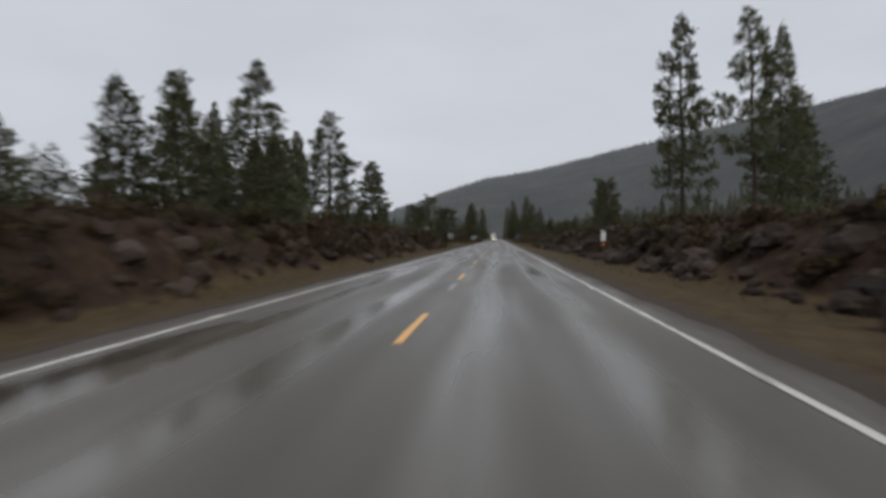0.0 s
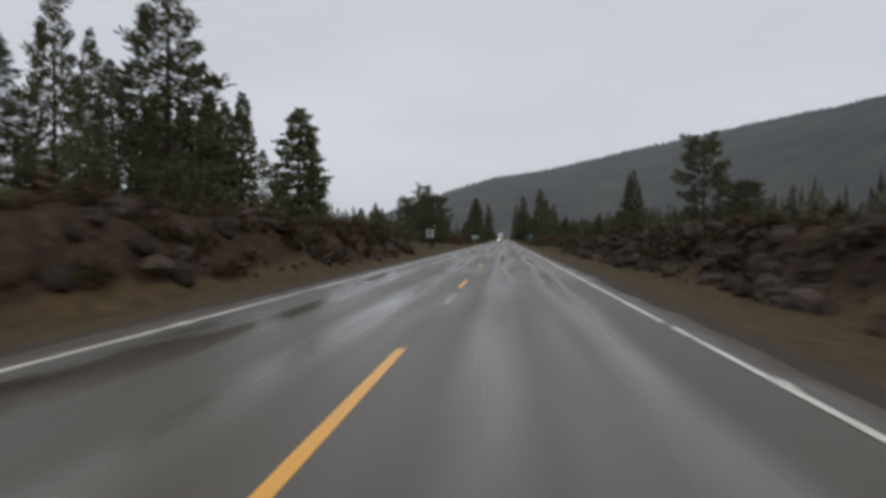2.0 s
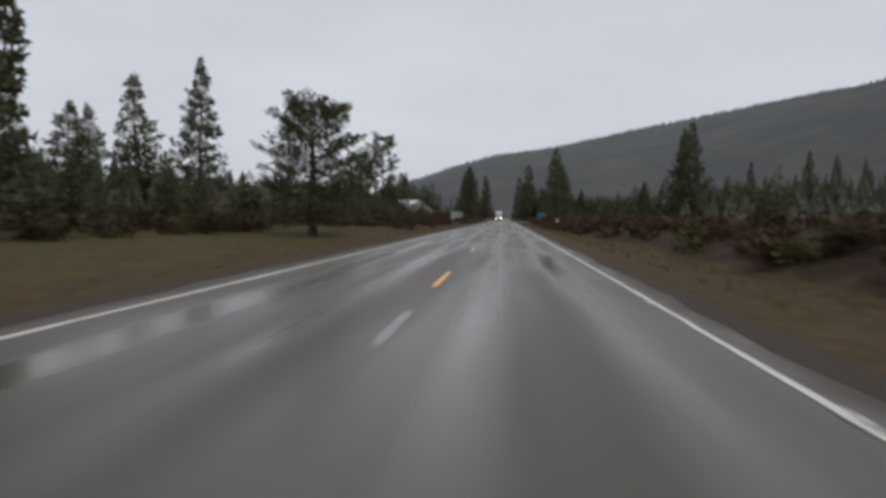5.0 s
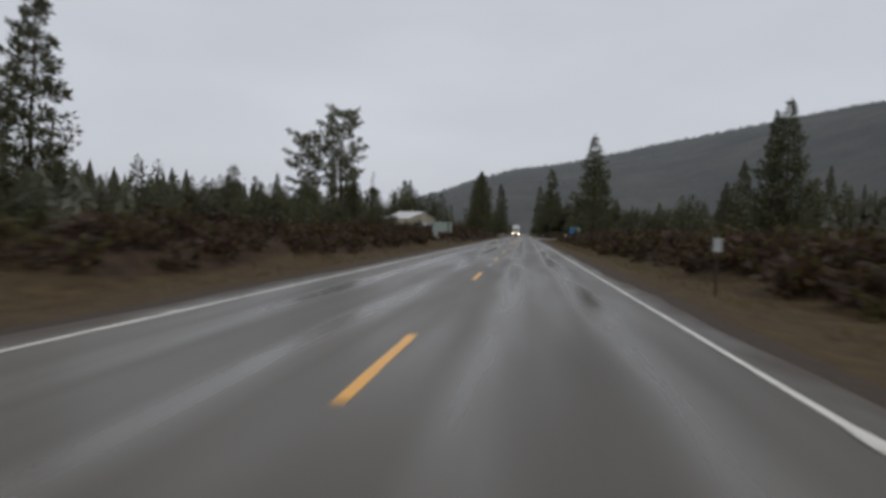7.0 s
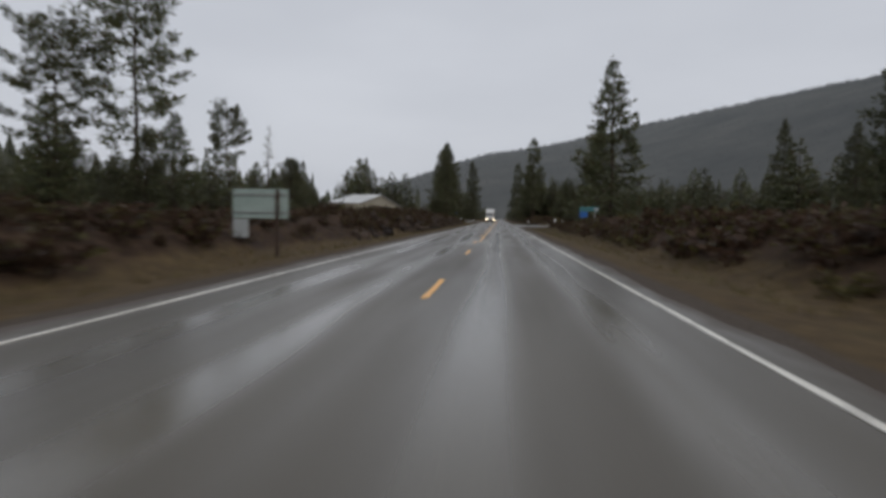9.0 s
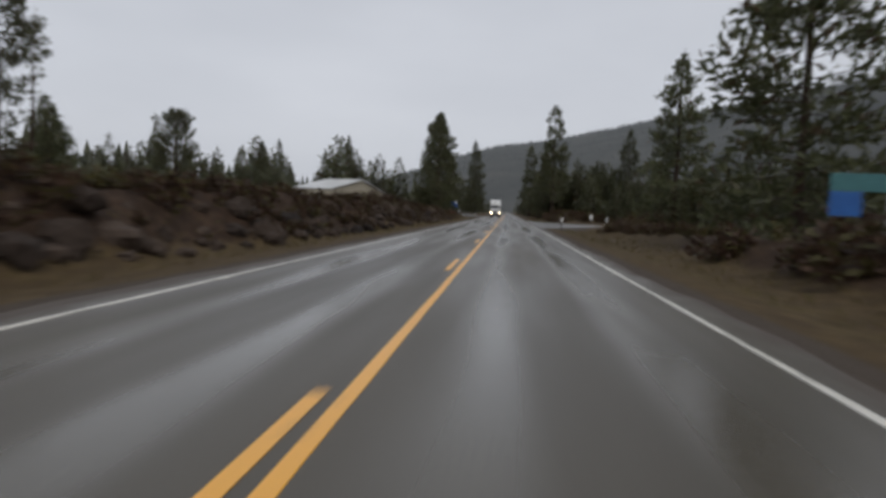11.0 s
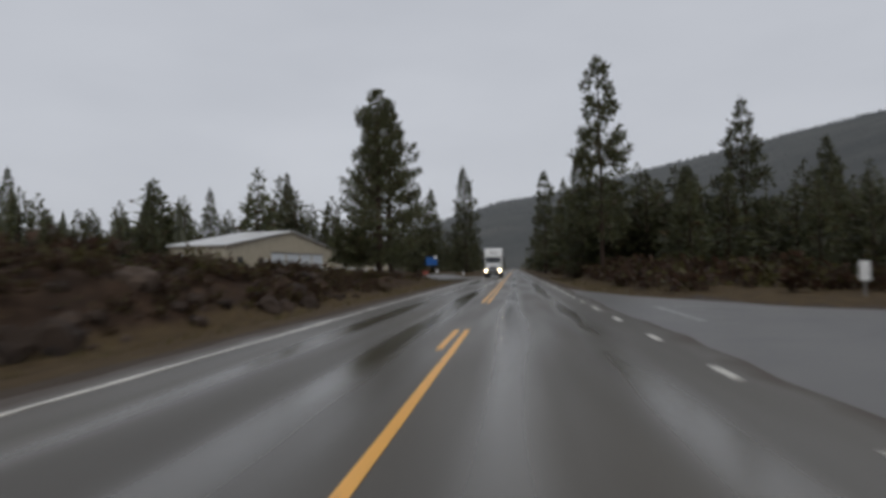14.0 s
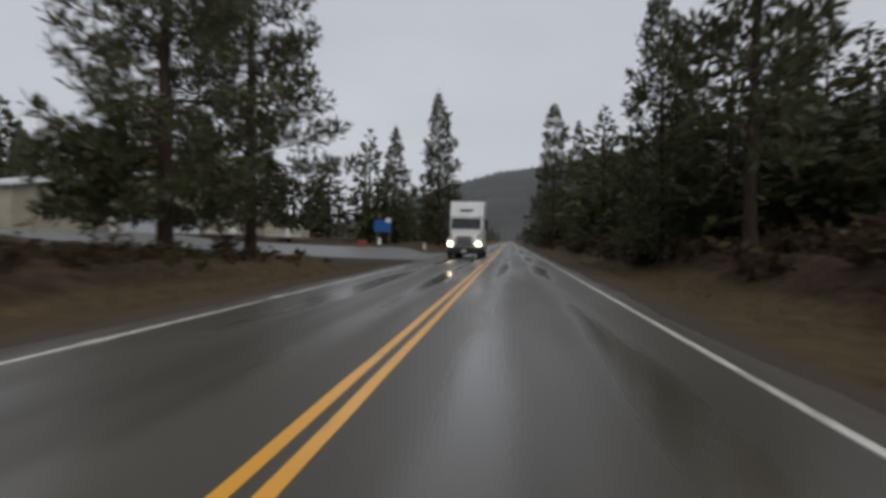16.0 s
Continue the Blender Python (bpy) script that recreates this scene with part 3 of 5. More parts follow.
def crown_width(style, u, rnd):
    """Half width of the crown, as a share of the widest, u from its base to the tip."""
    if style == "fir":
        return (1 - u) ** 0.95 * (0.82 + 0.18 * min(1, u * 5))
    if style == "column":
        return (1 - u) ** 0.62 * (0.78 + 0.22 * min(1, u * 3))
    if style == "pine":
        return (0.66 + 0.34 * min(1, u * 3.2)) * (1 - u) ** 0.74
    if style == "flat":
        return math.sin(math.pi * (0.14 + 0.74 * u)) ** 0.7 * rnd.choice((0.62, 1.0, 1.0)) + 0.03
    if style == "yard":
        return (0.90 + 0.10 * min(1, u * 4)) * (1 - u) ** 0.78
    if style == "broad":
        return math.sin(math.pi * (0.18 + 0.80 * u)) ** 0.6 + 0.03
    return (1 - u) ** 0.7


def plume(sp, rnd, p, d, ln, count, kl, kw):
    """A foxtail of needles round the end of a twig."""
    d = d.normalized()
    for _ in range(count):
        t = rnd.random()
        r = unit(rnd)
        q = p + d * (ln * (t - 0.25)) + r * (0.13 * ln)
        sp.kite(q, d * 0.75 + r * 0.85 + Vector((0, 0, 0.22)), unit(rnd), kl * rnd.uniform(0.7, 1.25), kw * rnd.uniform(0.8, 1.2))


def conifer(seed, style, needles=9, kl=0.46, kw=0.066, trunk_r=0.17, bare=None, low=0, full=1.0):
    """Trunk and crown meshes of a tree 15 m high, its boughs set with foxtails of needles. full: share of the boughs kept."""
    rnd = random.Random(seed)
    H = 15.0
    z0, R, gap, per, el0, el1, sag, lift, inner = HABITS[style]
    z0 = bare or z0
    tv, tf, sp = [], [], Sprays()
    lean = Vector((rnd.uniform(-0.25, 0.25), rnd.uniform(-0.25, 0.25), 0))

    def spine(z):
        return Vector((0, 0, z)) + lean * (z / H) ** 2 + Vector((0.05 * math.sin(z * 0.9 + seed), 0.05 * math.cos(z * 0.7 + seed), 0))

    zs = [0, 0.25, 0.8, 2, 4, 6.5, 9, 11.5, 13.5, 14.7]
    tube(tv, tf, [spine(z) - Vector((0, 0, 0.3 if z == 0 else 0)) for z in zs], [trunk_r * (1.5 if z == 0 else 1.15 if z < 0.5 else 1) * max(0.05, (1 - z / (H + 0.3)) ** 0.8) for z in zs], 9)
    z, turn = z0, rnd.uniform(0, 6)
    while z < H - 0.3:
        u = (z - z0) / (H - z0)
        turn += 0.7
        for k in range(int(per + rnd.random())):
            if rnd.random() > full * (0.92 if style in ("fir", "column", "yard", "broad") else 0.8):
                continue
            a = turn + 2 * math.pi * k / per + rnd.uniform(-0.4, 0.4)
            # lobes and hollows in the outline
            lobe = 0.86 + 0.62 * noise.noise(Vector((math.cos(a) * 1.1, math.sin(a) * 1.1, z * 0.6 + seed * 3.7)))
            L = max(0.10, R * crown_width(style, u, rnd) * lobe * rnd.uniform(0.80, 1.12))
            el = el0 + (el1 - el0) * u + rnd.uniform(-0.12, 0.12)
            d = Vector((math.cos(a) * math.cos(el), math.sin(a) * math.cos(el), math.sin(el)))
            p0 = spine(z + rnd.uniform(-0.16, 0.16))
            n = max(2, int(L / 0.5))
            pts = bezier(p0, d, L, sag, lift, n)
            if L > 0.7 and needles > 7:
                few = [pts[0], pts[n // 2], pts[-1]]
                tube(tv, tf, few, [0.028 * (L / 2) ** 0.7, 0.018 * (L / 2) ** 0.7, 0.006], 4)
            if style == "snag" and rnd.random() < 0.55:
                continue
            size = min(0.92, 0.22 + 0.27 * L)
            small = min(1.0, 0.42 + 0.42 * L)
            for i in range(1, n + 1):
                t = i / n
                if t < inner * min(1, L / 1.4):
                    continue
                ax = (pts[i] - pts[i - 1]).normalized()
                side = ax.cross(Vector((0, 0, 1))).normalized()
                reach = (0.30 + 0.42 * (1 - t) * min(1.0, L / 2.2)) * min(1.0, L / 0.9)
                for s in (-1, 1):
                    dd = (ax * rnd.uniform(0.5, 1.0) + side * s * rnd.uniform(0.6, 1.0) + Vector((0, 0, rnd.uniform(-0.15, 0.3)))).normalized()
                    plume(sp, rnd, pts[i] + dd * reach * rnd.uniform(0.5, 1.0), dd, size * rnd.uniform(0.7, 1.05), max(2, round(needles * rnd.uniform(0.55, 1.1) * (0.7 + 0.3 * min(1, L)))), kl * small, kw * small)
                if i == n:
                    plume(sp, rnd, pts[i], ax + Vector((0, 0, 0.25)), size, max(4, round(needles * small)), kl * small, kw * small)
        z += gap * rnd.uniform(0.8, 1.2) * (1 - 0.42 * u)
    for k in range(low):
        # long low boughs that hang towards the road's far side
        a, L = math.pi + rnd.uniform(-0.5, 0.3), rnd.uniform(3.6, 4.5)
        p0 = spine(2.0 + 0.3 * k)
        pts = [p0 + Vector((math.cos(a) * L * i / 12, math.sin(a) * L * i / 12, 0.1 * i / 12 - 1.1 * (i / 12) ** 1.6)) for i in range(13)]
        tube(tv, tf, pts[::3], [0.06, 0.045, 0.03, 0.02, 0.01], 4)
        for i in range(4, 13):
            for _ in range(3):
                plume(sp, rnd, pts[i] + unit(rnd) * 0.3, unit(rnd) * 0.6 + Vector((math.cos(a), math.sin(a), 0.1)), 0.7, 13, kl, kw)
    plume(sp, rnd, spine(14.75), Vector((0, 0, 1)), 0.55, 12, 0.26, 0.022)
    return mesh_from("trunk", tv, tf, M_BARK, True), mesh_from("crown", sp.v, sp.f, M_YOUNG if needles < 7 else M_FIR if style in ("fir", "column") else M_PINE)


def sapling(seed, count, kl, kw, R=3.9, bare=0.3):
    """Trunk and crown of a close-grown conifer 15 m high, its needles set in tiers over a cone."""
    rnd = random.Random(seed)
    H, tv, tf, sp = 15.0, [], [], Sprays()
    zs = [-0.3, 1, 5, 10, 14.6]
    tube(tv, tf, [Vector((0, 0, z)) for z in zs], [0.26, 0.2, 0.15, 0.08, 0.01], 6)
    for _ in range(count):
        u = 1 - rnd.random() ** 0.70
        z = bare + (H - bare) * u
        a = rnd.uniform(0, 2 * math.pi)
        lobe = 0.86 + 0.7 * noise.noise(Vector((math.cos(a) * 1.1, math.sin(a) * 1.1, z * 0.55 + seed * 2.9)))
        w = R * (1 - u) ** 0.66 * lobe * (0.82 + 0.18 * math.sin(z * 4.2 + seed + a))
        r = w * (0.40 + 0.60 * rnd.random() ** 0.5)
        small = min(1.0, 0.42 + 0.85 * (1 - u))
        d = Vector((math.cos(a), math.sin(a), 0.55 * u + rnd.uniform(-0.55, 0.35))) + unit(rnd) * 0.45
        sp.kite(Vector((r * math.cos(a), r * math.sin(a), z)) - d.normalized() * kl * small * 0.4, d, unit(rnd) + Vector((math.cos(a), math.sin(a), 1.2)), kl * small * rnd.uniform(0.7, 1.25), kw * small)
    for k in range(6):
        sp.kite(Vector((0, 0, 14.0 + 0.12 * k)), Vector((rnd.uniform(-0.3, 0.3), rnd.uniform(-0.3, 0.3), 1)), unit(rnd), 0.5, 0.05)
    return mesh_from("trunk", tv, tf, M_BARK, True), mesh_from("crown", sp.v, sp.f, M_YOUNG)


TREE_MESHES = {
    "fir": [conifer(s, "fir", 9, 0.49, 0.078) for s in (1, 2, 3, 15)],
    "column": [conifer(s, "column", 9, 0.56, 0.115, 0.2) for s in (16, 17, 18)],
    "pine": [conifer(s, "pine", 15, trunk_r=0.20) for s in (4, 5, 6)],
    "tall_pine": [conifer(20, "pine", 13, trunk_r=0.2, bare=4.2, full=0.85)],
    "yard_fir": [conifer(12, "yard", 18, 0.40, 0.052, 0.32, 1.35, 8)],
    "yard_pine": [conifer(13, "yard", 18, 0.40, 0.052, 0.27, 1.9)],
    "flat": [conifer(s, "flat", 16, trunk_r=0.21) for s in (9, 10)],
    "bushy": [conifer(19, "flat", 16, 0.50, 0.08, 0.24, 2.4)],
    "broad": [conifer(7, "broad", 11, 0.46, 0.07, 0.45)],
    "bare_fir": [conifer(14, "fir", 14, trunk_r=0.24, bare=2.4)],
    "snag": [conifer(8, "snag", 8, trunk_r=0.16)],
    "young": [sapling(s, 820, 1.08, 0.27) for s in (21, 22, 23, 24)],
    "distant": [sapling(s, 620, 1.3, 0.32) for s in (25, 26, 27)],
    "lean_pine": [sapling(s, 500, 1.0, 0.19, 3.0, 2.0) for s in (31, 32)],
}
TREE_WORDS = {
    "fir": ("dense dark green fir with drooping boughs behind the roadside", "fir tree"),
    "column": ("dense dark columnar fir with foliage down to the ground", "fir tree"),
    "pine": ("tall open-crowned pine with bare lower trunk", "pine tree"),
    "tall_pine": ("tall thin pine with gaps between its boughs above a bare trunk", "pine tree"),
    "yard_fir": ("big full-boughed fir with a short bare trunk by the yard", "fir tree"),
    "yard_pine": ("tall full-crowned pine with a short bare trunk by the yard", "pine tree"),
    "flat": ("tall pine with a flat clumped crown above a bare trunk", "pine tree"),
    "bushy": ("spreading clumpy pine on top of the rocky bank", "pine tree"),
    "broad": ("broad rounded pine with a dark full crown", "pine tree"),
    "bare_fir": ("big dark fir with a short bare trunk by the side road", "fir tree"),
    "snag": ("thin half-dead conifer with sparse needles", "dead tree"),
    "distant": ("dark conifer far back in the woods", "fir tree"),
    "young": ("slender dark green conifer in the roadside woods", "fir tree"),
    "lean_pine": ("thin-crowned young pine in the roadside woods", "pine tree"),
}
TREE_NAMES = {"tall_pine": "tall_pine", "yard_pine": "yard_pine", "bare_fir": "tall_fir", "yard_fir": "yard_fir", "fir": "fir_tree", "column": "columnar_fir", "pine": "pine_tree", "flat": "flat_topped_pine", "bushy": "spreading_pine", "broad": "broad_pine", "snag": "dead_conifer", "young": "woodland_fir", "distant": "distant_fir", "lean_pine": "woodland_pine"}
tree_first = {}


def tree(kind, x, y, top, wide=1.0, turn=None):
    """Plant a tree whose tip stands at height top."""
    k = random.randrange(len(TREE_MESHES[kind]))
    z = float(land(x, y)) - 0.05
    s = max(1.5, top - z) / 15.0
    m = pose(x, y, z, 0, 0, random.uniform(0, 360) if turn is None else turn) @ Matrix.Diagonal((s * wide, s * wide, s, 1))
    if (kind, k) not in tree_first:
        trunk, crown = TREE_MESHES[kind][k]
        ob = new(TREE_NAMES[kind])
        child("trunk", trunk, ob)
        child("crown", crown, ob)
        tagged(ob, *TREE_WORDS[kind], "roadside conifers" if kind in ("fir", "column", "tall_pine", "yard_fir", "yard_pine", "bare_fir", "pine", "flat", "bushy", "broad", "snag") else "woodland conifers")
        ob.matrix_world = m
        tree_first[kind, k] = ob
        return ob
    first = tree_first[kind, k]
    keep = first.scale.copy()
    first.scale = (1, 1, 1)
    ob = copy_thing(first, m)
    first.scale = keep
    return ob


LANDMARK_TREES = (
    # near woods on the left
    ("fir", -25, 32, 8.5, 1.41), ("fir", -22, 38.4, 12, 1.41), ("fir", -21.1, 43.7, 13.4, 1.41), ("fir", -17, 39.5, 9.5, 1.28), ("fir", -11.8, 33.9, 11.1, 1.47),
    ("pine", -21.3, 85.3, 18.8, 1.3), ("column", -20.5, 110.2, 14.8, 1.45), ("fir", -57, 129.5, 30.6, 0.8), ("pine", -68, 137.3, 40, 0.75),
    ("fir", -26.6, 76.5, 12.5, 1.41), ("fir", -32.5, 97, 16.6, 1.28), ("column", -54, 175, 31.6, 0.76), ("column", -58, 168, 30.2, 0.95), ("column", -55.6, 170.5, 28.6, 0.9), ("column", -65, 171, 29.6, 0.95), ("column", -61.3, 174, 27.5, 1.0), ("column", -50.8, 137, 22.3, 1.1), ("column", -47, 128, 19.3, 1.1),
    ("fir", -51, 216.2, 27.5, 0.9), ("pine", -69.9, 228.4, 27.4, 0.9), ("broad", -10.8, 149.5, 8.0, 1.15),
    ("flat", -23.8, 239.4, 17.1, 0.88), ("flat", -27.5, 236.4, 13.4, 0.95), ("snag", -28.7, 277.8, 12.6, 1.0), ("flat", -37.6, 285.7, 16.3, 0.8), ("broad", -35.9, 308.9, 10.7, 0.75),
    ("fir", -26.2, 234, 8.4, 1.5), ("fir", -23.0, 243, 8.8, 1.5), ("fir", -29.5, 240, 8.0, 1.5), ("fir", -21.2, 236, 6.6, 1.6), ("fir", -32.5, 284, 8.6, 1.5), ("fir", -28.4, 279, 7.2, 1.5),
    ("young", -19, 50.5, 6.6, 1.4), ("young", -22.5, 50, 6.8, 1.3), ("young", -24, 56, 7.0, 1.3), ("young", -27, 47, 6.5, 1.4),
    ("fir", -41, 172, 12.0, 1.2), ("fir", -45.5, 175, 13.0, 1.2), ("young", -38, 176, 10.5, 1.4),
    ("young", -16.4, 24.3, 5.4, 1.6), ("young", -18.5, 23.5, 5.0, 1.6), ("young", -15.8, 27, 5.0, 1.5), ("young", -20, 28, 6.0, 1.5), ("young", -25.5, 67, 7.2, 1.5), ("young", -28, 70, 8.0, 1.4), ("young", -30, 66, 8.4, 1.4), ("young", -24, 63.5, 6.0, 1.5),
    # right side
    ("fir", 18.5, 372, 11.5, 1.0), ("fir", 20.5, 378, 12.5, 1.0),
    ("tall_pine", 12.3, 29.0, 11.0, 0.9), ("fir", 13.8, 30.0, 10.6, 0.85), ("pine", 18.6, 62.5, 21.8, 0.78), ("fir", 62, 136, 30.8, 1.15), ("bushy", 17.9, 101, 9.8, 1.1), ("broad", 16.0, 86.0, 4.7, 1.4), ("broad", 12.6, 109.3, 3.8, 1.0),
    ("fir", 42.7, 269.1, 23.2, 0.75), ("fir", 88.3, 352.3, 23.4, 0.7), ("fir", 104.5, 343.8, 26.9, 0.7), ("fir", 13.1, 268.1, 18.6, 1.1), ("fir", 60.3, 338.8, 23.3, 0.85),
    ("fir", 43.5, 265.3, 24.5, 1.0), ("fir", 31.0, 254.5, 9.9, 1.1), ("bare_fir", 17.3, 305.2, 17.5, 1.0), ("young", 20.5, 309, 7.0, 1.3), ("young", 15.6, 303.4, 4.6, 1.5), ("young", 19.6, 304.4, 6.4, 1.4), ("young", 17.2, 302.2, 3.6, 1.6), ("pine", 9.9, 370.5, 22.6, 0.85), ("fir", 8.9, 380, 14.5, 1.0), ("fir", 25.4, 375.5, 19.1, 1.0),
    ("fir", 30.6, 368.6, 13.4, 1.0), ("pine", 7.9, 447.8, 22.5, 0.8), ("fir", 13.6, 467.4, 23.8, 0.8),
    # by the yard
    ("fir", -9.2, 440.9, 23.2, 0.85), ("fir", -18.2, 453.7, 20.3, 0.9), ("fir", -52.4, 452.3, 25.0, 0.8),
    ("fir", -73.5, 430, 20.4, 0.9), ("fir", -89.5, 488.7, 27.1, 0.8), ("fir", -110.7, 435.4, 25.7, 0.8),
)
random.seed(3)
for kind, x, y, top, wide in LANDMARK_TREES:
    tree(kind, x, y, top, wide)
tree("yard_fir", -13.4, 372.3, 20.8, 0.84, 10)
tree("yard_pine", -14.4, 383.8, 22.6, 0.9, 40)

rnd = random.Random(17)


def open_strip(x, y):
    """Low growth only between the road and the metal building."""
    return x < 0 and 235 < y < 395 and 0.13 < -x / (y - 175) < 0.26


def thicket(count, x0, x1, y0, y1, h0, h1):
    for _ in range(count):
        x, y = rnd.uniform(x0, x1), rnd.uniform(y0, y1)
        tree("distant" if abs(x) > 46 or y > 385 else "young" if rnd.random() < 0.93 else "lean_pine", x, y, float(land(x, y)) + (rnd.uniform(1.5, 2.0) if open_strip(x, y) else rnd.uniform(h0, h1)), rnd.uniform(1.1, 1.6))


thicket(26, -56, -30, 12, 138, 4, 9)
thicket(14, -30, -18, 20, 138, 2.5, 5)
thicket(18, -42, -22, 62, 138, 5, 8)
thicket(24, -28, -15, 70, 112, 2.6, 5.5)
thicket(26, -44, -18, 150, 185, 3, 6)
thicket(70, -66, -28, 196, 268, 4.0, 6.0)
thicket(16, -22, -13, 190, 245, 1.8, 3.2)
thicket(44, -40, -19, 200, 262, 3.2, 5.2)
thicket(40, -130, -70, 235, 410, 10, 15.5)
thicket(16, -34, -16, 240, 300, 3, 6)
thicket(26, 15, 46, 333, 354, 3, 7)
thicket(24, -38, -20, 118, 166, 3, 6.5)
thicket(14, -76, -57, 397, 409, 7, 10.5)
thicket(14, 22, 60, 60, 190, 3, 8)
thicket(34, 42, 120, 175, 300, 5.5, 9.5)
thicket(40, 38, 120, 300, 420, 10, 16)
thicket(54, 22, 54, 360, 460, 7, 12)
thicket(24, 12.5, 19, 352, 430, 3, 8)
thicket(26, 11.5, 24, 376, 440, 8, 13.5)
thicket(16, 8, 16, 405, 520, 9, 17)
thicket(30, -110, -40, 425, 520, 15, 24)
thicket(14, -130, -78, 390, 430, 11, 17)
thicket(10, -30, -9, 440, 540, 9, 18)


thicket(44, -22, -12.5, 172, 228, 1.8, 3.0)

# dark young growth behind the bank before the yard, clear of the line to the building
for _ in range(34):
    y = rnd.uniform(275, 338)
    x = -(max(17.0, 0.56 * (y - 272) + 6) + rnd.uniform(0, 16))
    tree("young", x, y, float(land(x, y)) + (rnd.uniform(1.5, 2.0) if open_strip(x, y) else rnd.uniform(2.2, 4.6)), rnd.uniform(1.3, 1.9))


def make_far_woods():
    rnd = random.Random(23)
    v, f = [], []
    n = 0
    while n < 4150:
        y = rnd.uniform(150, 1500)
        x = rnd.uniform(-700, 700)
        if n >= 3350:
            # low young growth behind the stands near the start
            y = rnd.uniform(5, 235)
            x = (-rnd.uniform(26, 120) if rnd.random() < 0.62 else rnd.uniform(30, 130))
        elif n >= 2900:
            # the wood beyond the side road
            y, x = rnd.uniform(385, 600), rnd.uniform(24, 150)
        elif n < 700:
            # belts that close the view on both sides
            y = rnd.uniform(190, 500)
            x = rnd.choice((-1, 1)) * rnd.uniform(75, 190)
            if -78 < x < -36 and 385 < y < 450:
                continue
        elif n < 2900 and abs(x) < (12 + max(0, 560 - y) * 0.42 if y < 560 else 9 + rnd.random() * 6) or abs(x) > y * 0.95 + 60:
            continue
        n += 1
        h, r = ((rnd.uniform(12, 18) if x > 0 and n < 700 else rnd.uniform(9, 14)) if n < 700 or n >= 2900 else rnd.uniform(8, 17)), rnd.uniform(1.9, 3.4)
        if n >= 3350:
            h = rnd.uniform(2.5, 4.5) + 0.05 * min(60, abs(x) - 26)
            r = h * rnd.uniform(0.2, 0.3)
        z = float(land(x, y)) - 0.3
        a0 = rnd.uniform(0, 6)
        for k in range(5):
            t = k / 5
            zb, zt, rr = z + h * (0.08 + 0.84 * t), z + h * min(1.0, 0.08 + 0.86 * t + 0.30), r * (1 - t) ** 0.85 + 0.12
            b = len(v)
            v.append((x, y, zt))
            for s in range(8):
                a = a0 + k + 2 * math.pi * s / 8
                q = rr * (rnd.uniform(0.9, 1.3) if s % 2 else rnd.uniform(0.35, 0.6))
                v.append((x + q * math.cos(a), y + q * math.sin(a), zb + rnd.uniform(-0.25, 0.25)))
            for s in range(8):
                f.append((b, b + 1 + s, b + 1 + (s + 1) % 8))
    for _ in range(3400):
        y, x = rnd.uniform(-120, 520), rnd.choice((-1, 1)) * rnd.uniform(60, 420)
        if -80 < x < -30 and y > 360:
            continue
        h, r, z, a0 = rnd.uniform(5, 10), rnd.uniform(1.2, 2.2), float(land(x, y)) - 0.3, rnd.uniform(0, 6)
        for k in range(3):
            b, rr = len(v), r * (1 - 0.3 * k)
            v.append((x, y, z + h * (0.5 + 0.25 * k)))
            for s in range(6):
                q = rr * (rnd.uniform(0.9, 1.3) if s % 2 else rnd.uniform(0.4, 0.65))
                v.append((x + q * math.cos(a0 + k + s * 1.047), y + q * math.sin(a0 + k + s * 1.047), z + h * (0.08 + 0.26 * k)))
            f.extend((b, b + 1 + s, b + 1 + (s + 1) % 6) for s in range(6))
    ob = new("far_woods", mesh_from("far_woods", v, f, M_WOODS))
    return tagged(ob, "distant conifer woods either side of the road", "woods", kind="stuff")


far_woods = make_far_woods()


# ---------- rocks, brush and grass along the verge ----------
def bank_height(x, y):
    return float(np.interp(y, *(BANK_L if x < 0 else BANK_R)))


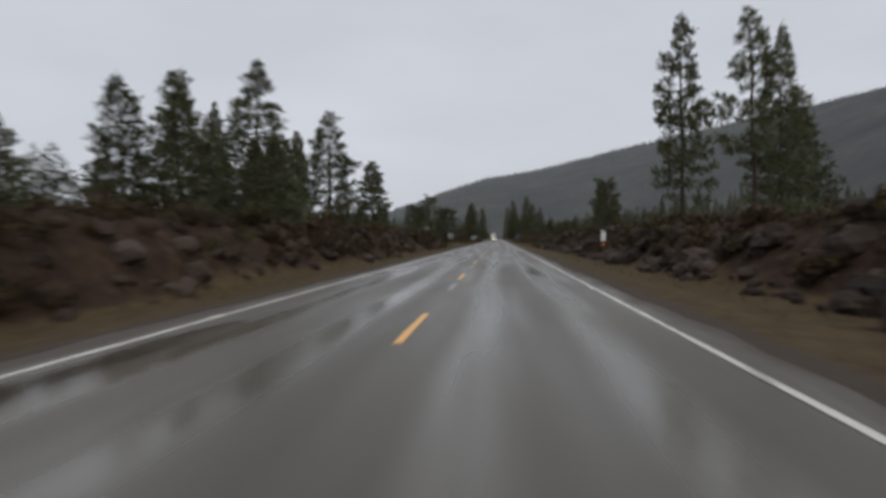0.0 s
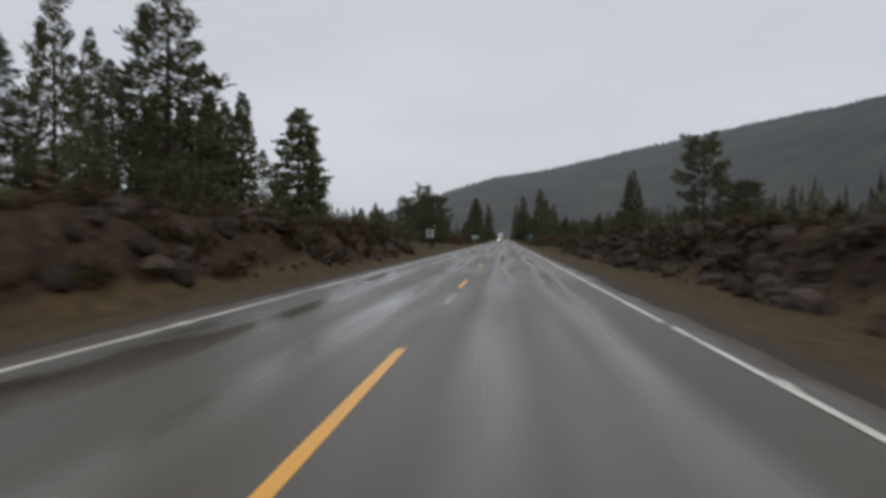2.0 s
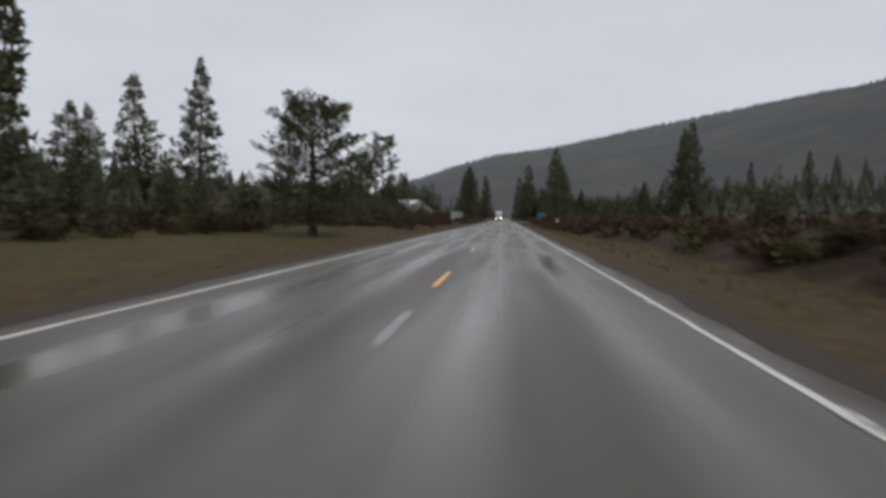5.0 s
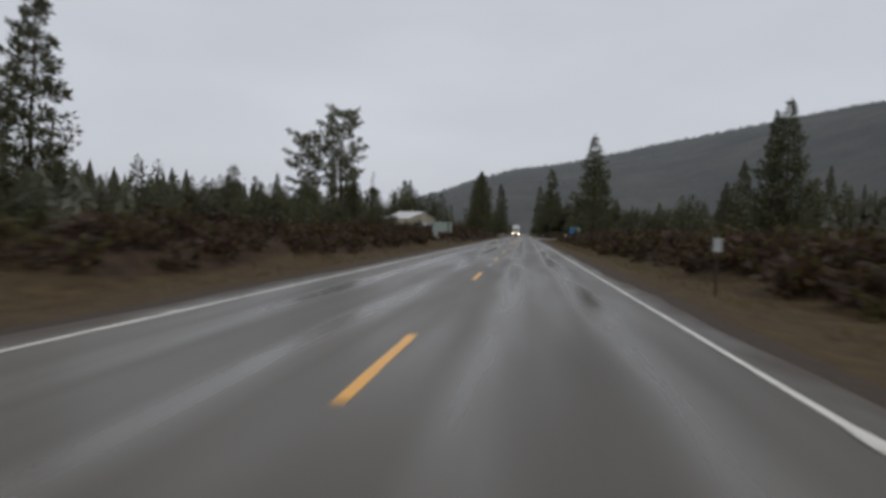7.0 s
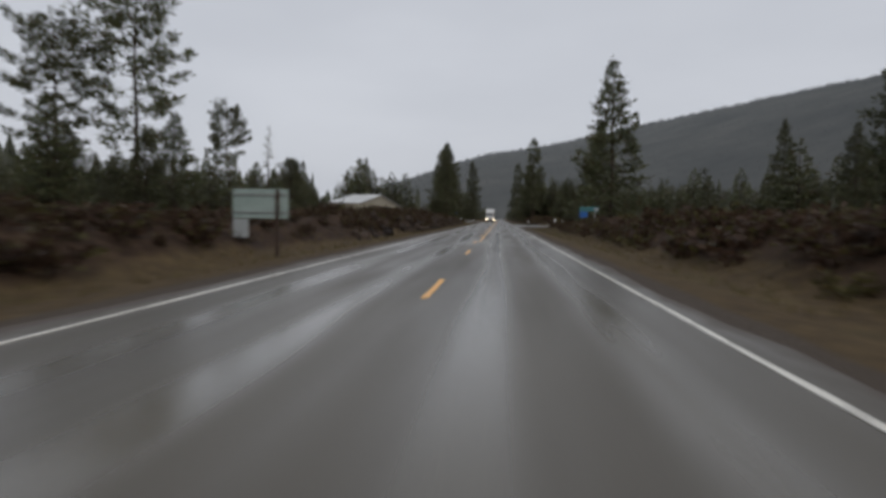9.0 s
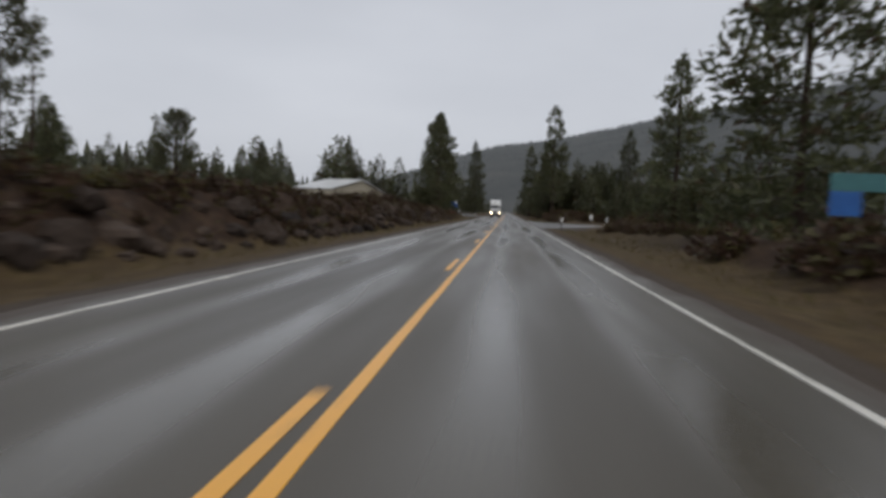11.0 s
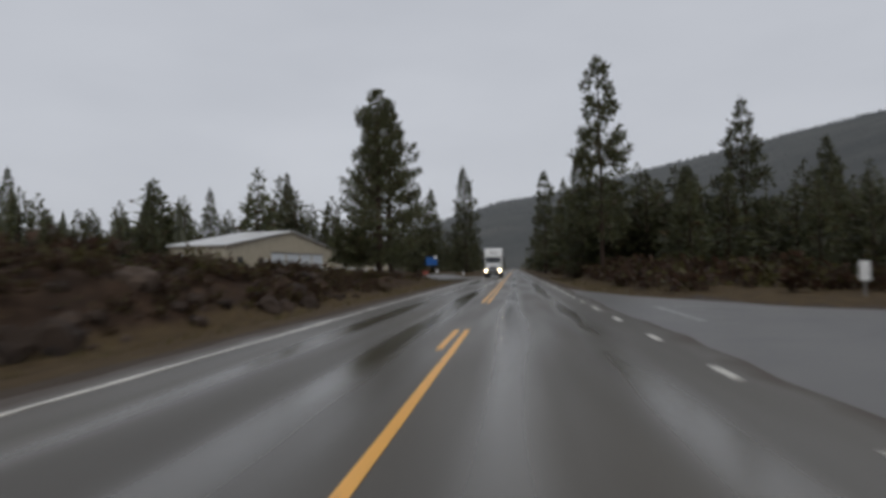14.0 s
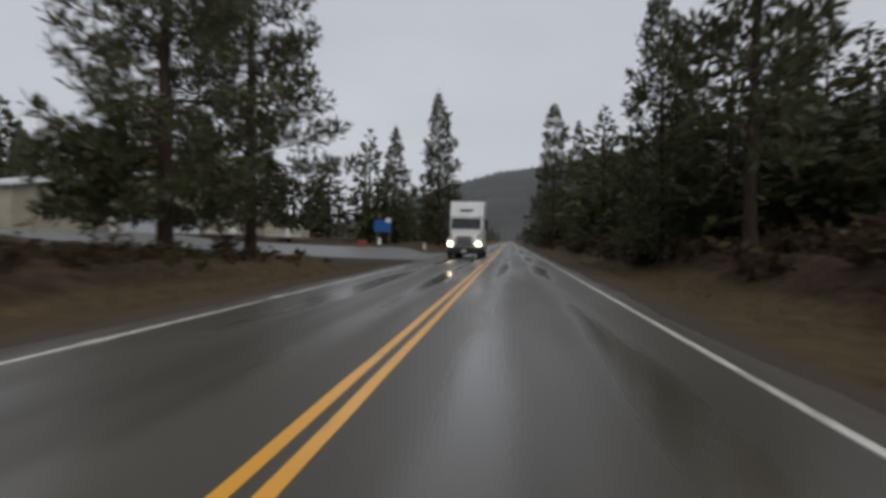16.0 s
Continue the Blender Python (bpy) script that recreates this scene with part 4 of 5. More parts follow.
def make_rocks():
    rnd = random.Random(31)
    base = bmesh.new()
    bmesh.ops.create_icosphere(base, subdivisions=2, radius=1.0)
    bv = [v.co.copy() for v in base.verts]
    bf = [tuple(v.index for v in f.verts) for f in base.faces]
    base.free()
    base = bmesh.new()
    bmesh.ops.create_icosphere(base, subdivisions=1, radius=1.0)
    small_v = [v.co.copy() for v in base.verts]
    small_f = [tuple(v.index for v in f.verts) for f in base.faces]
    base.free()
    shapes = []
    for k in range(8):
        at = Vector((k * 7.3, 3.1 * k, 0))
        shapes.append(mesh_from("boulder", [p * (1 + 0.55 * noise.noise(p * 1.3 + at) + 0.22 * noise.noise(p * 3.1 + at)) for p in bv], bf, M_ROCK))
    boulders = 0
    v, f = [], []
    n = 0
    while n < 1500:
        y = rnd.uniform(-4, 400)
        side = rnd.choice((-1, 1))
        x = side * (6.9 + abs(rnd.gauss(1.0, 1.5)))
        if x < 0 and y > 235:
            x = -(6.8 + abs(rnd.gauss(0.7, 0.8)))
        h = bank_height(x, y)
        if y > (165 if x < 0 else 115):
            h *= 0.6
        if h < 0.65 or (x < 0 and y < 110 and rnd.random() < 0.8) or (x < 0 and 101 < y < 170) or (x > 0 and y > 112 and rnd.random() < 0.7) or (x > 0 and y < 112 and rnd.random() < 0.62) or (x < 0 and y > 230 and rnd.random() < 0.55) or rnd.random() > (h - 0.3) / 1.3 or (x > 0 and 288 < y < 348) or (x < 0 and 350 < y):
            continue
        n += 1
        r = rnd.choice((0.08, 0.10, 0.13, 0.17, 0.22, 0.36)) * rnd.uniform(0.8, 1.3)
        sx, sy, sz = r * rnd.uniform(0.8, 1.3), r * rnd.uniform(0.8, 1.4), r * rnd.uniform(0.65, 1.05)
        t = rnd.uniform(0, 6)
        c, s = math.cos(t), math.sin(t)
        z = float(land(x, y)) + sz * 0.3
        seed = Vector((rnd.uniform(-50, 50), rnd.uniform(-50, 50), 0))
        if r > 0.29 and boulders < 150:
            # the big ones lie singly
            boulders += 1
            ob = new("boulder", shapes[boulders % 8])
            ob.matrix_world = pose(x, y, z, rnd.uniform(-15, 15), rnd.uniform(-15, 15), math.degrees(t)) @ Matrix.Diagonal((sx, sy, sz, 1))
            tagged(ob, "dark brown lava boulder lying on the roadside bank", "boulder", "bank boulders")
            continue
        b = len(v)
        for p in (bv if r > 0.15 else small_v):
            k = 1 + 0.55 * noise.noise(p * 1.3 + seed) + 0.2 * noise.noise(p * 3.1 + seed)
            q = Vector((p.x * sx * k, p.y * sy * k, p.z * sz * k))
            v.append((x + q.x * c - q.y * s, y + q.x * s + q.y * c, z + q.z))
        f += [(a + b, d + b, e + b) for a, d, e in (bf if r > 0.15 else small_f)]
    ob = new("rubble", mesh_from("rubble", v, f, M_ROCK))
    return tagged(ob, "dark brown lava rubble heaped on the roadside banks", "rocks", kind="stuff")


rubble = make_rocks()


def shrub_mesh(seed, mat, upright, stems=40, twigs=6, width=0.042):
    """Woody stems and twiggy foliage of a shrub about 1 m high."""
    rnd = random.Random(seed)
    wood, sp = Sprays(), Sprays()
    for _ in range(stems):
        a, e = rnd.uniform(0, 2 * math.pi), rnd.uniform(0.12, 1.35) if not upright else rnd.uniform(0.7, 1.45)
        d = Vector((math.cos(a) * math.cos(e), math.sin(a) * math.cos(e), math.sin(e)))
        L = rnd.uniform(0.55, 1.0)
        p = Vector((rnd.uniform(-0.2, 0.2), rnd.uniform(-0.2, 0.2), 0))
        wood.kite(p, d, unit(rnd), L, 0.012)
        for k in range(twigs):
            q = p + d * L * rnd.uniform(0.4, 1.0)
            sp.kite(q, unit(rnd) + d * 0.7, unit(rnd), rnd.uniform(0.15, 0.32), width)
    return mesh_from("woody_base", wood.v, wood.f, M_BARK), mesh_from("foliage", sp.v, sp.f, mat)


SHRUBS = [shrub_mesh(41, M_BRUSH, False), shrub_mesh(42, M_BRUSH, True), shrub_mesh(43, M_SAGE, False), shrub_mesh(44, M_BRUSH, False)]
SHRUB_WORDS = ("low tangled brown shrub on the roadside bank", "upright bare brown shrub on the roadside bank", "low olive green shrub on the roadside bank", "low tangled brown shrub on the roadside bank")
rnd = random.Random(51)


def shrub(k, x, y, w, h):
    ob = new("shrub")
    stems, leaves = SHRUBS[k]
    child("woody_base", stems, ob)
    child("foliage", leaves, ob)
    ob.matrix_world = pose(x, y, float(land(x, y)) - 0.04, 0, 0, rnd.uniform(0, 360)) @ Matrix.Diagonal((w, w, h, 1))
    return tagged(ob, SHRUB_WORDS[k], "shrub", "roadside shrubs")


def brush(count, x0, x1, y0, y1, h0, h1, kinds=(0, 1, 2, 3)):
    for _ in range(count):
        h = rnd.uniform(h0, h1)
        shrub(rnd.choice(kinds), rnd.uniform(x0, x1), rnd.uniform(y0, y1), h * rnd.uniform(0.8, 1.5), h)


brush(30, -12, -8.6, 2, 105, 0.4, 0.9, (0, 1, 3, 0, 2))
brush(24, 9.3, 13, 8, 110, 0.4, 0.8, (0, 1, 3, 0, 2))
brush(14, -26, -12, 138, 185, 0.8, 2.0)
brush(22, -15, -11, 166, 212, 0.8, 1.4, (0, 1, 3, 2))
brush(20, -11.0, -7.6, 168, 214, 0.5, 1.0, (0, 1, 3, 0))
brush(16, -12.0, -7.8, 214, 240, 0.4, 0.8, (0, 1, 3, 0))
brush(34, 8.0, 13, 108, 262, 0.5, 1.1, (0, 1, 3, 0, 2))
brush(26, -12, -7.8, 240, 350, 0.4, 0.75, (0, 1, 3))
brush(20, 8.0, 14, 344, 420, 0.8, 1.8, (0, 1, 3, 0))
brush(10, -26, -11, 345, 380, 0.4, 1.1)
brush(12, -20, -13, 308, 332, 1.1, 2.0, (0, 1, 3))
brush(10, 9, 24, 266, 300, 0.3, 0.7)
brush(26, 8.4, 14.5, 277, 293, 0.5, 0.95, (0, 1, 3, 0))
# yellow-green bushes on top of the cut bank
brush(12, -15.5, -11.5, 56, 100, 0.7, 1.2, (2,))
brush(10, 12.3, 16, 60, 96, 0.5, 0.9, (2,))
brush(8, 16, 36, 325, 336, 0.8, 1.8)
# the big bushes that half hide the building
for bx, by, bh in ((-16.9, 341.4, 1.9), (-18.3, 342.0, 2.3), (-19.9, 342.6, 2.0), (-21.5, 343.0, 1.7), (-23.0, 344.0, 1.5)):
    shrub(3 if bh < 2 else 2, bx, by, 1.5, bh)

# the tangle between and behind them, too thick to count
LITE = [shrub_mesh(s, M_BRUSH, s % 2 == 0, 17, 6, 0.078) for s in (45, 46, 47)]
LITE_POINTS = [[tuple(v.co) for me in pair for v in me.vertices] for pair in LITE]
LITE_FACES = [[tuple(q.vertices) for q in pair[0].polygons] + [tuple(i + len(pair[0].vertices) for i in q.vertices) for q in pair[1].polygons] for pair in LITE]
TANGLE = {"brown": ([], []), "olive": ([], [])}


def tangle(count, x0, x1, y0, y1, h0, h1, olive=0.12):
    for _ in range(count):
        v, f = TANGLE["olive" if rnd.random() < olive else "brown"]
        k, x, y, h, t = rnd.randrange(3), rnd.uniform(x0, x1), rnd.uniform(y0, y1), rnd.uniform(h0, h1), rnd.uniform(0, 6)
        w, z, b = h * rnd.uniform(0.9, 1.7), float(land(x, y)) - 0.04, len(v)
        c, s = w * math.cos(t), w * math.sin(t)
        v.extend((x + p[0] * c - p[1] * s, y + p[0] * s + p[1] * c, z + h * p[2]) for p in LITE_POINTS[k])
        f.extend(tuple(i + b for i in q) for q in LITE_FACES[k])


tangle(560, -11.5, -7.2, 0, 105, 0.3, 0.75, 0.06)
tangle(150, -16, -10, 0, 105, 0.4, 0.9, 0.25)
tangle(130, -32, -14, 8, 105, 0.9, 2.4, 0.25)
tangle(500, 7.8, 11.8, 4, 112, 0.25, 0.7, 0.06)
tangle(110, 11, 17, 4, 112, 0.4, 0.8, 0.25)
tangle(110, -36, -17, 104, 168, 0.7, 1.7)
tangle(215, -14, -7.3, 163, 216, 0.35, 0.95, 0.06)
tangle(60, -15, -7.5, 212, 240, 0.35, 0.75)
tangle(90, -18, -8.4, 342, 374, 0.3, 0.8)
tangle(130, -17, -7.4, 340, 380, 0.18, 0.42, 0.2)
tangle(250, 8.1, 14, 110, 262, 0.45, 1.0)
tangle(80, 14, 30, 110, 262, 0.6, 1.6, 0.25)
tangle(170, -12, -7.2, 238, 278, 0.35, 0.8)
tangle(330, -12, -7.2, 278, 346, 0.3, 0.65)
tangle(60, -15, -9.5, 255, 280, 0.4, 0.8)
tangle(190, 7.5, 11, 165, 262, 0.5, 1.15, 0.03)
tangle(150, -9.4, -6.9, 262, 348, 0.25, 0.6, 0.03)
tangle(70, 13, 26, 176, 262, 0.8, 1.7, 0.3)
tangle(60, -34, -13, 240, 372, 0.5, 1.4, 0.25)
tangle(140, 8.0, 15, 344, 425, 0.5, 1.3)
tangle(90, 8.2, 16, 275, 294, 0.35, 0.75, 0.04)
tangle(150, 8.5, 42, 328, 352, 0.6, 1.5, 0.2)

undergrowth = tagged(new("undergrowth", mesh_from("undergrowth", *TANGLE["brown"], M_BRUSH)), "tangled brown undergrowth over the roadside banks", "undergrowth", kind="stuff")
olive_undergrowth = tagged(new("olive_undergrowth", mesh_from("olive_undergrowth", *TANGLE["olive"], M_SAGE)), "patches of olive green undergrowth among the brown brush", "undergrowth", kind="stuff")


def make_grass():
    rnd = random.Random(61)
    sp = Sprays()
    n = 0
    while n < 9000:
        y = rnd.uniform(-2, 390)
        side = rnd.choice((-1, 1))
        x = side * rnd.uniform(5.3, 8.6)
        if side < 0 and 106 < y < 160:
            x = -rnd.uniform(5.3, 18)
        elif y < 108 and rnd.random() < 0.4:
            x = side * rnd.uniform(9.4, 14)
        if (x > 0 and 295 < y < 336) or (x < 0 and y > 380):
            continue
        n += 1
        z = float(land(x, y)) - 0.01
        for _ in range(3):
            sp.kite(Vector((x + rnd.uniform(-0.06, 0.06), y + rnd.uniform(-0.06, 0.06), z)), Vector((rnd.uniform(-0.7, 0.7), rnd.uniform(-0.7, 0.7), 1)), unit(rnd), rnd.uniform(0.08, 0.24), 0.012)
    ob = new("verge_grass", mesh_from("verge_grass", sp.v, sp.f, M_GRASS))
    return tagged(ob, "short dry tawny grass along the verge", "grass", kind="stuff")


verge_grass = make_grass()


# ---------- signs and markers ----------
def marker_sign(x, y):
    ob = thing("marker_sign", x, y, float(land(x, y)), "white roadside marker plate with an orange reflector below", "road sign")
    part("post", rod(bmesh.new(), (0, 0, -0.2), (0, 0, 1.75), 0.035), M_WOOD, ob)
    part("plate", boxed(-0.135, 0.135, -0.045, -0.037, 1.14, 1.74, bevel=0.003), M_WHITE, ob, "plain white plate")
    part("reflector", rod(bmesh.new(), (0, -0.055, 0.93), (0, -0.037, 0.93), 0.09, 20), M_ORANGE, ob, "round orange reflector")
    part("text_bar", boxed(-0.11, 0.11, -0.050, -0.0455, 1.66, 1.70), M_BLACK, ob)
    return ob


def back_sign(x, y, w, h, z0, mat, label, posts, plate=None, name="road_sign"):
    """A sign seen from behind, on posts, with stiffening rails."""
    g = float(land(x, y))
    ob = thing(name, x, y, g, label, "road sign")
    part("panel", boxed(-w / 2, w / 2, -0.006, 0.006, z0, z0 + h, bevel=0.004), mat, ob)
    for z in (z0 + 0.2 * h, z0 + 0.8 * h):
        part("rail", boxed(-w / 2 + 0.04, w / 2 - 0.04, -0.035, -0.0065, z - 0.025, z + 0.025), M_STEEL, ob)
    for px in posts:
        part("post", boxed(px - 0.05, px + 0.05, -0.14, -0.036, -0.3, z0 + h - 0.03, bevel=0.006), M_BARK, ob, "dark wet wooden post")
    if plate:
        a, b, c, d = plate
        part("lower_plate", boxed(a, b, -0.004, 0.006, c, d, bevel=0.003), M_ALU, ob, "small grey plate below")
    return ob


marker_sign(7.4, 38.8)


def small_plate(x, y, top, w, h, mat, colour):
    ob = thing("small_marker", x, y, float(land(x, y)), "small " + colour + " plate on a thin dark post in the verge", "road sign")
    z = top - float(land(x, y))
    part("post", boxed(-0.025, 0.025, -0.02, 0.02, -0.2, z - 0.02, bevel=0.004), M_BARK, ob)
    part("plate", boxed(-w / 2, w / 2, -0.03, -0.0205, z - h, z, bevel=0.004), mat, ob, "plain " + colour + " plate")
    return ob


small_plate(5.95, 170.0, 1.26, 0.21, 0.34, M_ALU, "grey")
small_plate(5.15, 288.9, 0.98, 0.18, 0.32, M_WHITE, "white")
back_sign(-7.5, 117.9, 0.86, 1.0, 1.5, M_ALU, "square grey back of a road sign on a wooden post", (0.0,))
back_sign(-7.0, 218.3, 1.95, 1.0, 1.2, M_SIGN_BACK, "wide greenish-grey back of a guide sign on wooden posts", (0.62,), (-0.97, -0.42, 0.55, 1.17), "guide_sign")


def blue_sign(x, y):
    ob = thing("blue_board", x, y, float(land(x, y)), "bright blue board on posts by the yard entrance", "sign")
    part("panel", boxed(-1.05, 1.05, -0.02, 0.02, 1.7, 3.2, bevel=0.006), M_BLUE, ob, "blue sign face")
    part("top_plate", boxed(0.38, 1.05, -0.035, -0.021, 2.9, 3.4, bevel=0.004), M_WHITE, ob, "small pale plate")
    for px in (-0.65, 0.8):
        part("post", boxed(px - 0.05, px + 0.05, 0.021, 0.12, -0.3, 3.2, bevel=0.006), M_WOOD, ob)
    return ob


def teal_sign(x, y):
    ob = thing("teal_sign", x, y, float(land(x, y)), "dull teal roadside sign with a blue plate below on one post", "road sign")
    part("panel", boxed(-0.82, 0.82, -0.02, 0.02, 1.55, 1.95, bevel=0.006), M_TEAL, ob, "long teal panel")
    part("lower_plate", boxed(-0.82, -0.15, -0.02, 0.02, 1.0, 1.545, bevel=0.006), M_BLUE, ob, "blue lower plate")
    part("end_plate", boxed(0.42, 0.82, -0.034, -0.021, 1.6, 1.88, bevel=0.004), M_ALU, ob, "pale end plate")
    part("post", boxed(0.46, 0.56, 0.021, 0.12, -0.3, 1.95, bevel=0.006), M_STEEL, ob)
    return ob


teal_sign(9.0, 255.1)
blue_sign(-14.6, 425.5)


def delineator(x, y, top, w=0.3):
    ob = thing("marker_post", x, y, float(land(x, y)), "short white roadside marker post", "marker post", "marker posts")
    part("post", boxed(-0.03, 0.03, -0.02, 0.02, -0.2, top - 0.05, bevel=0.004), M_STEEL, ob)
    part("plate", boxed(-w / 2, w / 2, -0.035, -0.0205, top - 0.62, top, bevel=0.004), M_WHITE, ob, "white plate")
    return ob


delineator(11.95, 325.7, 1.15, 0.32)
delineator(12.3, 314.6, 1.05, 0.2)
delineator(-11.6, 409.0, 0.95, 0.35)
delineator(-7.5, 412.0, 0.9, 0.25)


def red_box(x, y):
    ob = thing("red_box", x, y, float(land(x, y)), "low dull red box beside the yard entrance", "box", turn=8)
    part("body", boxed(-0.55, 0.55, -0.35, 0.35, -0.05, 0.68, bevel=0.02), M_RED, ob)
    part("lid", boxed(-0.6, 0.6, -0.4, 0.4, 0.685, 0.76, bevel=0.02), M_RED, ob)
    for s in (-0.3, 0.3):
        part("hinge", boxed(s - 0.04, s + 0.04, -0.42, -0.351, 0.6, 0.7), M_STEEL, ob)
    return ob


red_box(-13.7, 410.5)


# ---------- metal building beyond the yard ----------
def make_building():
    U, D, E, A = 44.7, 10.0, 4.16, 7.45
    # the roof runs lower and further down on the far side
    V, F = 49.7, 3.42
    ob = thing("metal_building", -43.65, 400.1, 1.42, "long cream metal building with a pale low-pitched roof", "building", turn=-6.9)
    # local: x runs back from the road (negative), y along the gable face
    def prism(x0, x1):
        bm = bmesh.new()
        pts = [(0, 0), (0, E), (U / 2, A), (V, F), (V, 0)]
        a = [bm.verts.new((x0, y, z)) for y, z in pts]
        b = [bm.verts.new((x1, y, z)) for y, z in pts]
        bm.faces.new(a)
        bm.faces.new(b[::-1])
        for i in range(5):
            j = (i + 1) % 5
            bm.faces.new((a[i], b[i], b[j], a[j]))
        bmesh.ops.recalc_face_normals(bm, faces=bm.faces)
        return bm
    part("wall", prism(-D, 0), M_CREAM, ob)
    bm = bmesh.new()
    for y0, z0, y1, z1 in ((-0.5, E - 0.09, U / 2, A), (V + 0.5, F - 0.09, U / 2, A)):
        v = [bm.verts.new(p) for p in ((-D - 0.4, y0, z0 + 0.03), (0.5, y0, z0 + 0.03), (0.5, y1, z1 + 0.03), (-D - 0.4, y1, z1 + 0.03), (-D - 0.4, y0, z0 + 0.2), (0.5, y0, z0 + 0.2), (0.5, y1, z1 + 0.2), (-D - 0.4, y1, z1 + 0.2))]
        for q in ((0, 1, 2, 3), (4, 5, 6, 7), (0, 1, 5, 4), (1, 2, 6, 5), (2, 3, 7, 6), (3, 0, 4, 7)):
            bm.faces.new([v[i] for i in q])
    bmesh.ops.recalc_face_normals(bm, faces=bm.faces)
    part("roof", bm, M_ROOF, ob, "pale metal roof")
    for y0 in (14.6, 20.2, 25.8, 31.4):
        h = 3.15
        d = part("roll_door", boxed(0.0, 0.06, y0, y0 + 5.2, 0.0, h), M_DOOR, ob, "pale blue-white roll door")
        for k in range(1, 6):
            part("door_slat", boxed(0.06, 0.085, y0 + 0.05, y0 + 5.15, h * k / 6 - 0.03, h * k / 6 + 0.03), M_DOOR, d)
        part("door_jamb", boxed(0.0, 0.12, y0 + 5.2, y0 + 5.6, 0.0, h + 0.15), M_CREAM, ob)
    part("door_header", boxed(0.0, 0.14, 14.4, 37.0, 3.17, 3.45), M_STEEL, ob, "grey door header")
    door = part("door", boxed(0.0, 0.05, 12.2, 13.3, 0, 2.1), M_WHITE, ob, "white personnel door")
    part("handle", boxed(0.05, 0.1, 13.1, 13.2, 0.95, 1.05), M_STEEL, door)
    for y0 in (3.4, 10.2):
        w = part("window", boxed(0.0, 0.05, y0, y0 + 1.6, 1.2, 2.4), M_GLASS, ob)
        part("frame", boxed(0.0, 0.09, y0 - 0.1, y0 + 1.7, 1.1, 1.2), M_CREAM, w)
        part("frame", boxed(0.0, 0.09, y0 - 0.1, y0 + 1.7, 2.4, 2.5), M_CREAM, w)
        part("mullion", boxed(0.0, 0.08, y0 + 0.77, y0 + 0.83, 1.2, 2.4), M_CREAM, w)
    part("side_door", boxed(-9.3, -7.4, -0.06, 0.0, 0, 2.9), M_DOOR, ob, "pale sliding side door")
    part("corner_trim", boxed(-0.14, 0.03, -0.035, 0.14, 0, E - 0.1), M_CREAM, ob)
    # upright ribs of the siding
    for k in range(1, 10):
        part("siding_rib", boxed(-k - 0.03, -k + 0.03, -0.03, -0.002, 0, E - 0.1), M_CREAM, ob)
    for k in range(1, 49):
        y0 = k + 0.05
        top = E + (A - E) * (1 - abs(y0 - U / 2) / (U / 2)) - 0.12
        low = 3.46 if 14.3 < y0 < 37.1 else 2.55 if 3.2 < y0 < 5.3 or 10.0 < y0 < 13.5 else 0.0
        part("siding_rib", boxed(0.002, 0.03, y0 - 0.03, y0 + 0.03, low, top), M_CREAM, ob)
    return ob


building = make_building()


def make_covered_boat():
    ob = thing("covered_boat", -47.3, 397.0, 1.42, "long low boat under a white cover beside the building", "boat", turn=-7)
    bm = boxed(-3.4, 3.4, -1.1, 1.1, 0.45, 1.35, bevel=0.3)
    for v in bm.verts:
        if v.co.z > 1.1:
            v.co.y *= 0.7
            v.co.z += 0.15 * math.cos(v.co.x * 0.6)
    part("cover", bm, M_TARP, ob, "white fabric cover")
    for x in (-1.0, 1.0):
        part("wheel", rod(bmesh.new(), (x, -1.0, 0.3), (x, -0.75, 0.3), 0.3, 18), M_TYRE, ob)
    part("trailer_beam", boxed(-3.5, 4.2, -0.06, 0.06, 0.3, 0.44), M_STEEL, ob)
    return ob


make_covered_boat()


def make_shed(x, y, label, turn=0.0):
    ob = thing("shed", x, y, float(land(x, y)), label, "shed", turn=turn)
    part("wall", boxed(-3.2, 3.2, -2.2, 2.2, -0.2, 2.2), M_BARK, ob, "dark boarded walls")
    bm = bmesh.new()
    for s in (-1, 1):
        v = [bm.verts.new(p) for p in ((-3.6, s * 2.6, 2.15), (3.6, s * 2.6, 2.15), (3.6, 0, 3.1), (-3.6, 0, 3.1), (-3.6, s * 2.6, 2.27), (3.6, s * 2.6, 2.27), (3.6, 0, 3.22), (-3.6, 0, 3.22))]
        for q in ((0, 1, 2, 3), (4, 5, 6, 7), (0, 1, 5, 4), (1, 2, 6, 5), (2, 3, 7, 6), (3, 0, 4, 7)):
            bm.faces.new([v[i] for i in q])
    bmesh.ops.recalc_face_normals(bm, faces=bm.faces)
    part("roof", bm, M_ROOF, ob, "pale sheet roof")
    part("door", boxed(-0.5, 0.5, -2.26, -2.2, -0.1, 1.9), M_WOOD, ob)
    return ob


SHED_FAR = (-81.4, 430.0)
make_shed(*SHED_FAR, "small dark shed with a pale roof among the trees")


